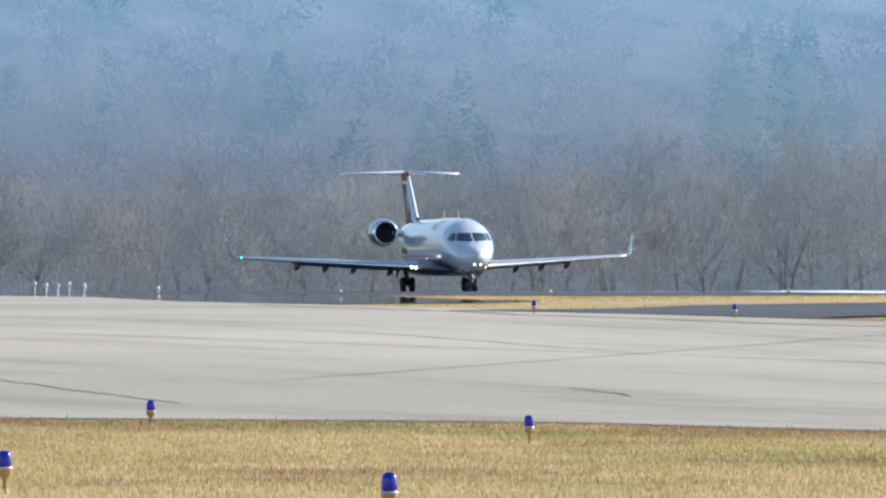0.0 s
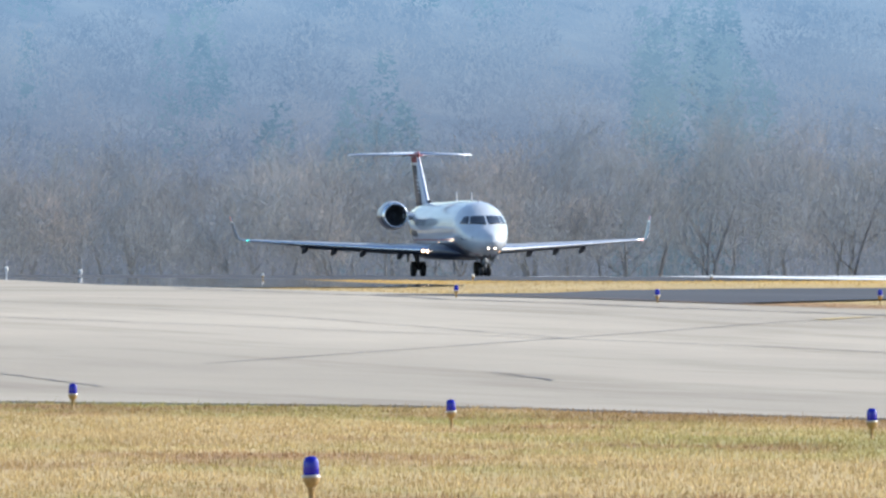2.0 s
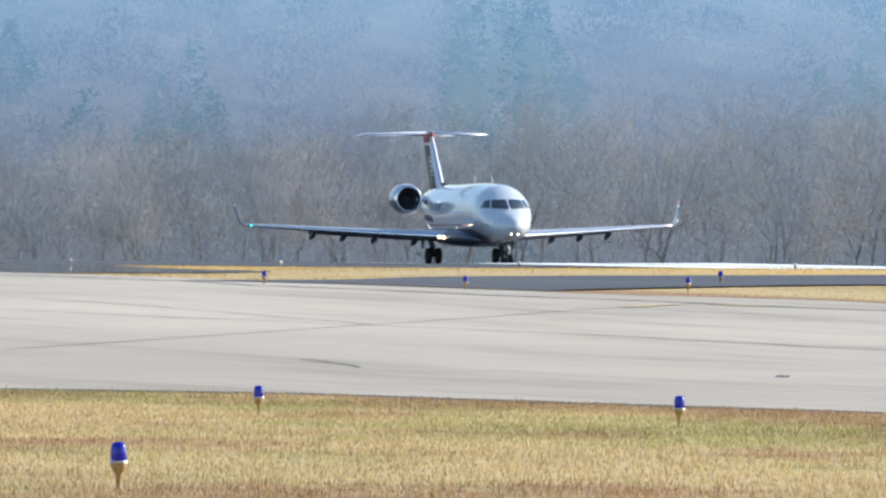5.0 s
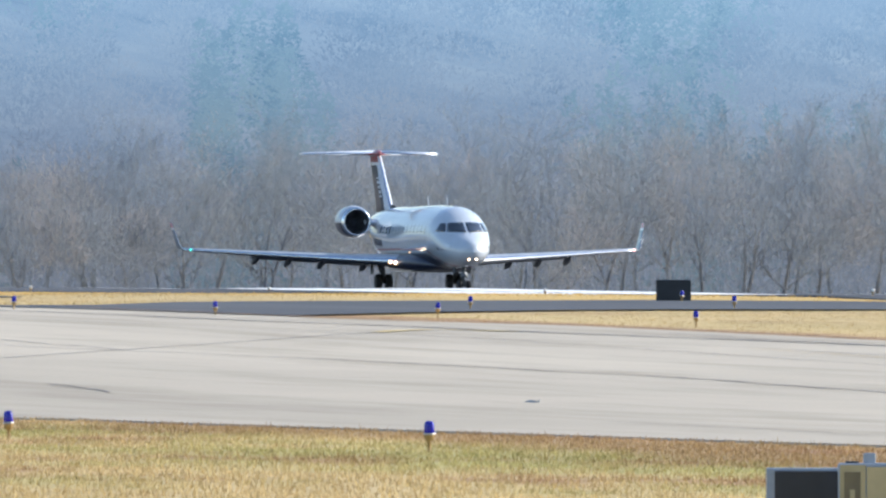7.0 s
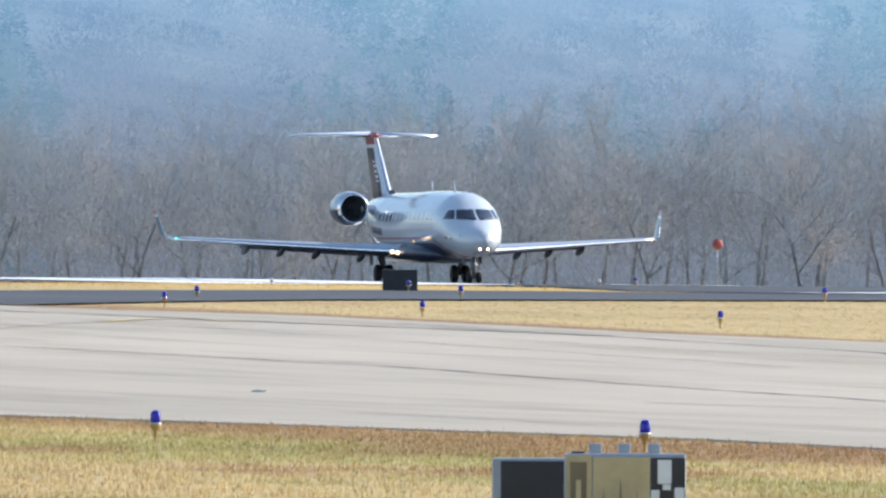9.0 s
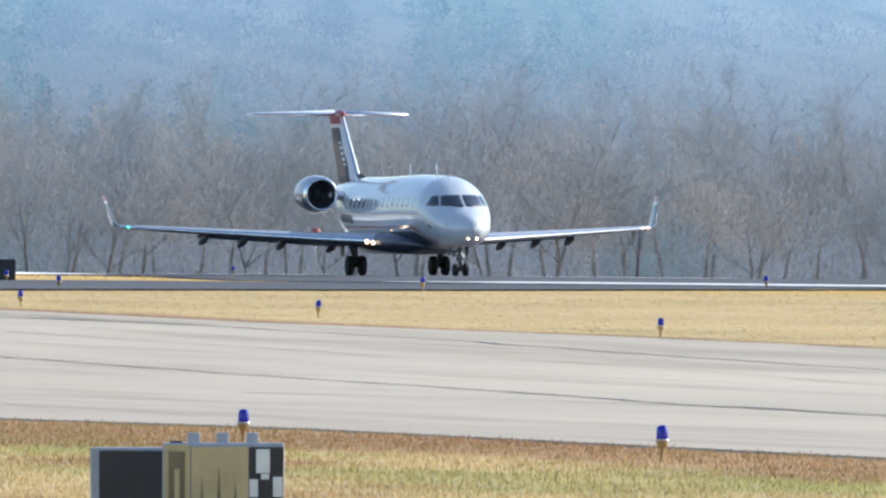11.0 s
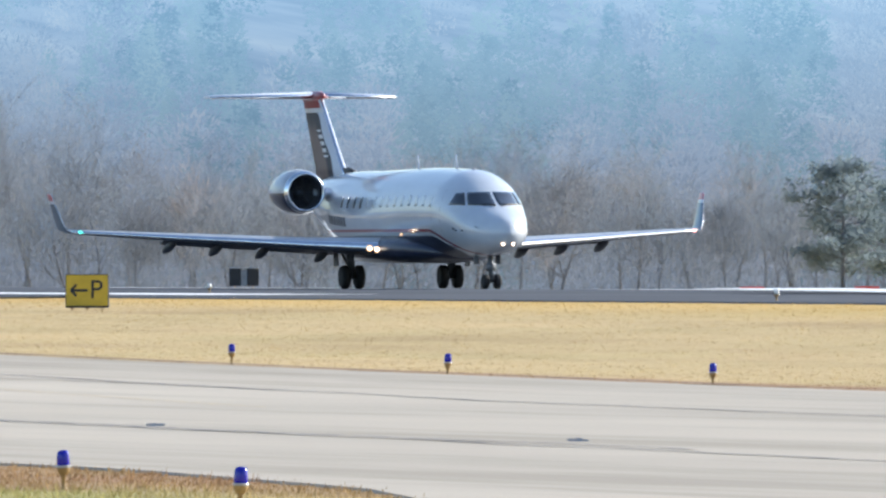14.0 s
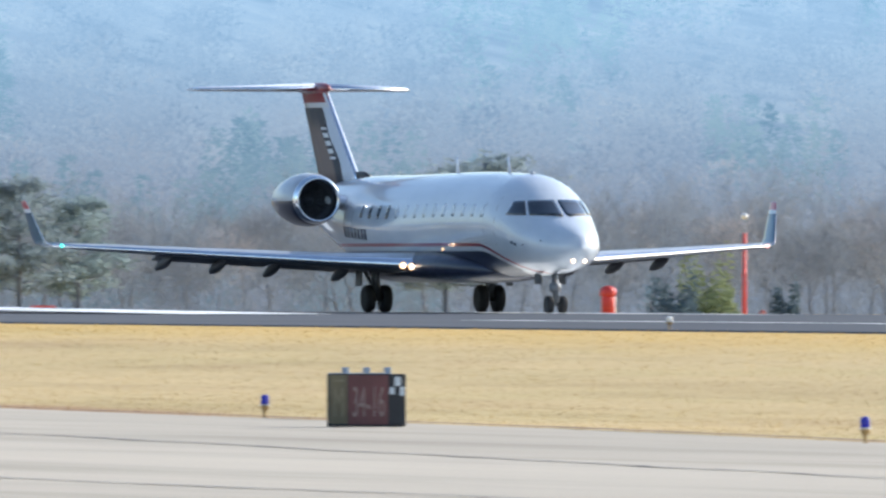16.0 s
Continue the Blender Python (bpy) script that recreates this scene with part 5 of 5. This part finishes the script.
TOPS = [max(v.co.z for v in m.children[1].data.vertices) for m in models]
used = set()
n_tree = 0
for row, (d0, d1, gap, frac) in enumerate(((1210, 1290, 0.34, 0.74), (1330, 1450, 0.19, 0.92), (1500, 1700, 0.15, 1.0))):
    b = 6.9 + 0.05 * row
    while b < 20.6:
        k = random.randrange(7)
        d = random.uniform(d0, d1)
        top = SKYLINE(b) * frac * random.uniform(0.78, 1.06)
        m = set_tree(b, d, top, k)
        loc, rot, sc = m.decompose()
        if k in used:
            t = copy_thing(models[k], Matrix.LocRotScale(loc, rot, None))
        else:
            used.add(k)
            t = models[k]
            t.matrix_basis = Matrix.LocRotScale(loc, rot, None)
        t.scale = sc
        b += gap * random.uniform(0.55, 1.45)
        n_tree += 1

pt, pc = pine_tree(7, 10.0)
first = None
for b, d, top in ((16.72, 1120, 165), (16.90, 1160, 130), (18.13, 1080, 205), (18.02, 1120, 190)):
    x, y = place(b, d)
    z = gz(x, y)
    s = (1.17 + top * d / 33300 - z) / 10.3
    m = pose(x, y, z - 0.1, 0, 0, 70 * b)
    if first is None:
        first = thing("pine_tree", m, "dark green pine with flat layered boughs", "tree", "pines at the wood edge")
        part("trunk", pt, first, "brown trunk")
        part("crown", pc, first, "dark green needles")
        t = first
    else:
        t = copy_thing(first, m)
    t.scale = (s, s, s)


def shrub(b, d, w, h, mat, label):
    x, y = place(b, d)
    z = gz(x, y)
    rng = random.Random(int(b * 1000))
    tri, v, f = [], [], []
    for i in range(7):
        a = rng.uniform(0, 6.28)
        k = len(v)
        v += [(-0.05, 0, -0.2), (0.05, 0, -0.2), (0, 0.05, -0.2), (0.35 * w * math.cos(a), 0.35 * w * math.sin(a), h * 0.7)]
        f += [(k, k + 1, k + 3), (k + 1, k + 2, k + 3), (k + 2, k, k + 3)]
    for _ in range(4200):
        a, u, r = rng.uniform(0, 6.28), rng.random(), rng.random() ** 0.4
        e = 1 + 0.25 * math.sin(3 * a + b) + 0.2 * math.sin(7 * u + a)
        p = Vector((w / 2 * r * math.cos(a) * math.sqrt(1 - u * u * 0.8) * e, w / 2 * r * math.sin(a) * math.sqrt(1 - u * u * 0.8) * e, h * (0.05 + 0.92 * u * r * e)))
        c = Vector((rng.gauss(0, 1), rng.gauss(0, 1), rng.gauss(0, 1))).normalized() * rng.uniform(0.12, 0.3)
        o = c.orthogonal().normalized() * 0.10
        tri.append([tuple(p - o), tuple(p + o), tuple(p + c)])
    t = thing("shrub", pose(x, y, z), label, "shrub")
    part("stems", mesh_of("stems", v, f, BARK), t)
    part("foliage", tri_mesh("foliage", tri, mat), t)


shrub(18.73, 900, 2.9, 3.3, EVERGREEN, "dark green rounded shrub at the wood edge")
shrub(18.83, 920, 3.2, 4.6, SHRUB, "yellow-green rounded shrub at the wood edge")
shrub(19.06, 1000, 1.8, 3.2, EVERGREEN, "dark green shrub at the wood edge")


def thicket(name, n, d0, d1, part_top, power, wide, label, seed):
    """Undergrowth and the massed twigs of the wood's depth."""
    rng = np.random.default_rng(seed)
    b = rng.uniform(6.8, 20.8, n)
    d = rng.uniform(d0, d1, n)
    top = np.interp(b, SKY_B, SKY_T)
    lump = np.array([noise.noise((q * 3.1, e * 0.01, 0.5)) + 0.6 * noise.noise((q * 9.0, e * 0.02, 4.5)) for q, e in zip(b, d)])
    x, y = d * np.sin(np.radians(b)), d * np.cos(np.radians(b))
    z0 = np.array([gz(p, q) for p, q in zip(x, y)])
    cap_h = np.maximum(1.5, 1.17 + top * (part_top + 0.3 * lump) * d / 33300 - z0)
    z = z0 + cap_h * rng.uniform(0, 1, n) ** power
    l = rng.uniform(0.25, 0.8, n)
    w = rng.uniform(0.5, 1.3, n) * wide
    ang, lean = rng.uniform(0, 2 * math.pi, n), rng.normal(0, 0.9, n)
    tri = np.empty((n, 3, 3))
    cx, cy = np.cos(ang), np.sin(ang)
    tri[:, 0] = np.stack([x - w * cx, y - w * cy, z], 1)
    tri[:, 1] = np.stack([x + w * cx, y + w * cy, z], 1)
    tri[:, 2] = np.stack([x + lean * l * cy, y - lean * l * cx, z + l], 1)
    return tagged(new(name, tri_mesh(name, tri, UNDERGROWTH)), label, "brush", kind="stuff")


def crowns(name, n, each, label, seed):
    """The rounded bare crowns that fill the wood's depth, each a cloud of short twigs round its own limbs."""
    rng = np.random.default_rng(seed)
    out, tone = [], []
    for _ in range(n):
        b, d = rng.uniform(6.8, 20.8), rng.uniform(1215, 1660)
        x, y = place(b, d)
        z0 = gz(x, y)
        tall = 1.17 + SKYLINE(b) * rng.uniform(0.45, 0.98) * (0.75 + 0.25 * (d - 1215) / 445) * d / 33300 - z0
        wide, deep = tall * rng.uniform(0.22, 0.34), tall * rng.uniform(0.26, 0.36)
        lobes = rng.normal(0, 1, (9, 3))
        lobes /= np.linalg.norm(lobes, axis=1)[:, None]
        pick = rng.integers(0, 9, each)
        q = lobes[pick] * rng.uniform(0.25, 0.75, (9, 1))[pick] + rng.normal(0, 0.22, (each, 3))
        p = q * (wide, wide, deep) + (x, y, z0 + tall - deep * 1.05)
        way = q / (np.linalg.norm(q, axis=1)[:, None] + 0.05) * 0.7 + rng.normal(0, 0.55, (each, 3)) + (0, 0, 0.45)
        way /= np.linalg.norm(way, axis=1)[:, None]
        side = np.cross(way, rng.normal(0, 1, (each, 3)))
        side /= np.linalg.norm(side, axis=1)[:, None] + 1e-6
        out.append(np.stack([p - side * 0.024, p + side * 0.024, p + way * rng.uniform(0.4, 1.5, (each, 1))], 1))
        tone += [int(rng.integers(0, 3))] * each
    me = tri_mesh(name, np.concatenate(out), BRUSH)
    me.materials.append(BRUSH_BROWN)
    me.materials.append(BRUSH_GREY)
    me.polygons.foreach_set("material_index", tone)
    return tagged(new(name, me), label, "woods", kind="stuff")


crowns("wood_crowns", 460, 800, "rounded leafless crowns filling a winter wood", 31)
thicket("undergrowth", 300000, 1165, 1420, 0.36, 1.0, 0.022, "grey-brown undergrowth along the wood's foot", 12)


# ---- the far hill ----
def hill_z(x, y):
    d, b = math.hypot(x, y), math.degrees(math.atan2(x, y))
    rise = ease((d - 1700) / 2600)
    return -6 + rise * (130 + 30 * noise.noise((b * 0.42, d * 0.0006, 3.0)) - 3.0 * max(0, b - 12)) + 7 * noise.noise((x * 0.005, y * 0.005, 8.0)) * rise


def hill_mesh():
    v, f, bs, ds = [], [], steps(-20, 48, 0.5), steps(1680, 4700, 60)
    for d in ds:
        for b in bs:
            x, y = place(b, d)
            v.append((x, y, hill_z(x, y)))
    w = len(bs)
    for j in range(len(ds) - 1):
        for i in range(w - 1):
            f.append((j * w + i, j * w + i + 1, (j + 1) * w + i + 1, (j + 1) * w + i))
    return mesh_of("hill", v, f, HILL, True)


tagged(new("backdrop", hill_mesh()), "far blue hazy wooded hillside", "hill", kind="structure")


def hill_woods(name, n, green, mats, label):
    """Crowns of far trees, each a cloud of twigs or needle sprays, standing on the slope."""
    rng = np.random.default_rng(21 if green else 22)
    out, tone = [], []
    for _ in range(n):
        d = 1760 + 1500 * rng.random() ** 1.1
        b = rng.uniform(6.6, 20.9)
        x, y = place(b, d)
        g = noise.noise((b * 1.5, d * 0.0022, 1.0)) + 0.35 * noise.noise((b * 5.0, d * 0.006, 2.0))
        if green != (g > 0.16 + rng.uniform(-0.12, 0.12)):
            continue
        h = rng.uniform(9, 17)
        base = np.array((x, y, hill_z(x, y)))
        k = 290 if green else 270
        u = rng.uniform(0, 1, k)
        a = rng.uniform(0, 2 * math.pi, k)
        if green:
            r = 0.24 * h * (1.08 - u) ** 0.8 * np.sqrt(rng.uniform(0.15, 1, k))
            p = np.stack([r * np.cos(a), r * np.sin(a), h * (0.12 + 0.86 * u)], 1)
            way = np.stack([np.cos(a), np.sin(a), rng.normal(0.1, 0.5, k)], 1)
            long, wide = rng.uniform(0.5, 1.1, k), rng.uniform(0.20, 0.38, k)
        else:
            r = 0.33 * h * np.sqrt(np.sin(math.pi * (0.12 + 0.80 * u))) * np.sqrt(rng.uniform(0.1, 1, k))
            p = np.stack([r * np.cos(a), r * np.sin(a), h * (0.22 + 0.70 * u)], 1)
            way = np.stack([0.7 * np.cos(a), 0.7 * np.sin(a), rng.normal(0.7, 0.5, k)], 1)
            long, wide = rng.uniform(0.5, 1.3, k), rng.uniform(0.10, 0.24, k)
        way = way + rng.normal(0, 0.35, (k, 3))
        way /= np.linalg.norm(way, axis=1)[:, None]
        side = np.stack([np.cos(a + 1.3), np.sin(a + 1.3), rng.normal(0, 0.4, k)], 1) * wide[:, None]
        p = p + base
        out.append(np.stack([p - side, p + side, p + way * long[:, None]], 1))
        tone += [int(rng.integers(0, len(mats)))] * k
    me = tri_mesh(name, np.concatenate(out), mats[0])
    for m in mats[1:]:
        me.materials.append(m)
    me.polygons.foreach_set("material_index", tone)
    return tagged(new(name, me), label, "woods", kind="stuff")


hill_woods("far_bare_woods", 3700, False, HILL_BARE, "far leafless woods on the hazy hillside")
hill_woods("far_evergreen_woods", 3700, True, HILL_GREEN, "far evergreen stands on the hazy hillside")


# ---- motions ----
def motions():
    walk(JET, [(t, pose(155.66, y, 0.0)) for t, y in ROLL_OUT])


motions()
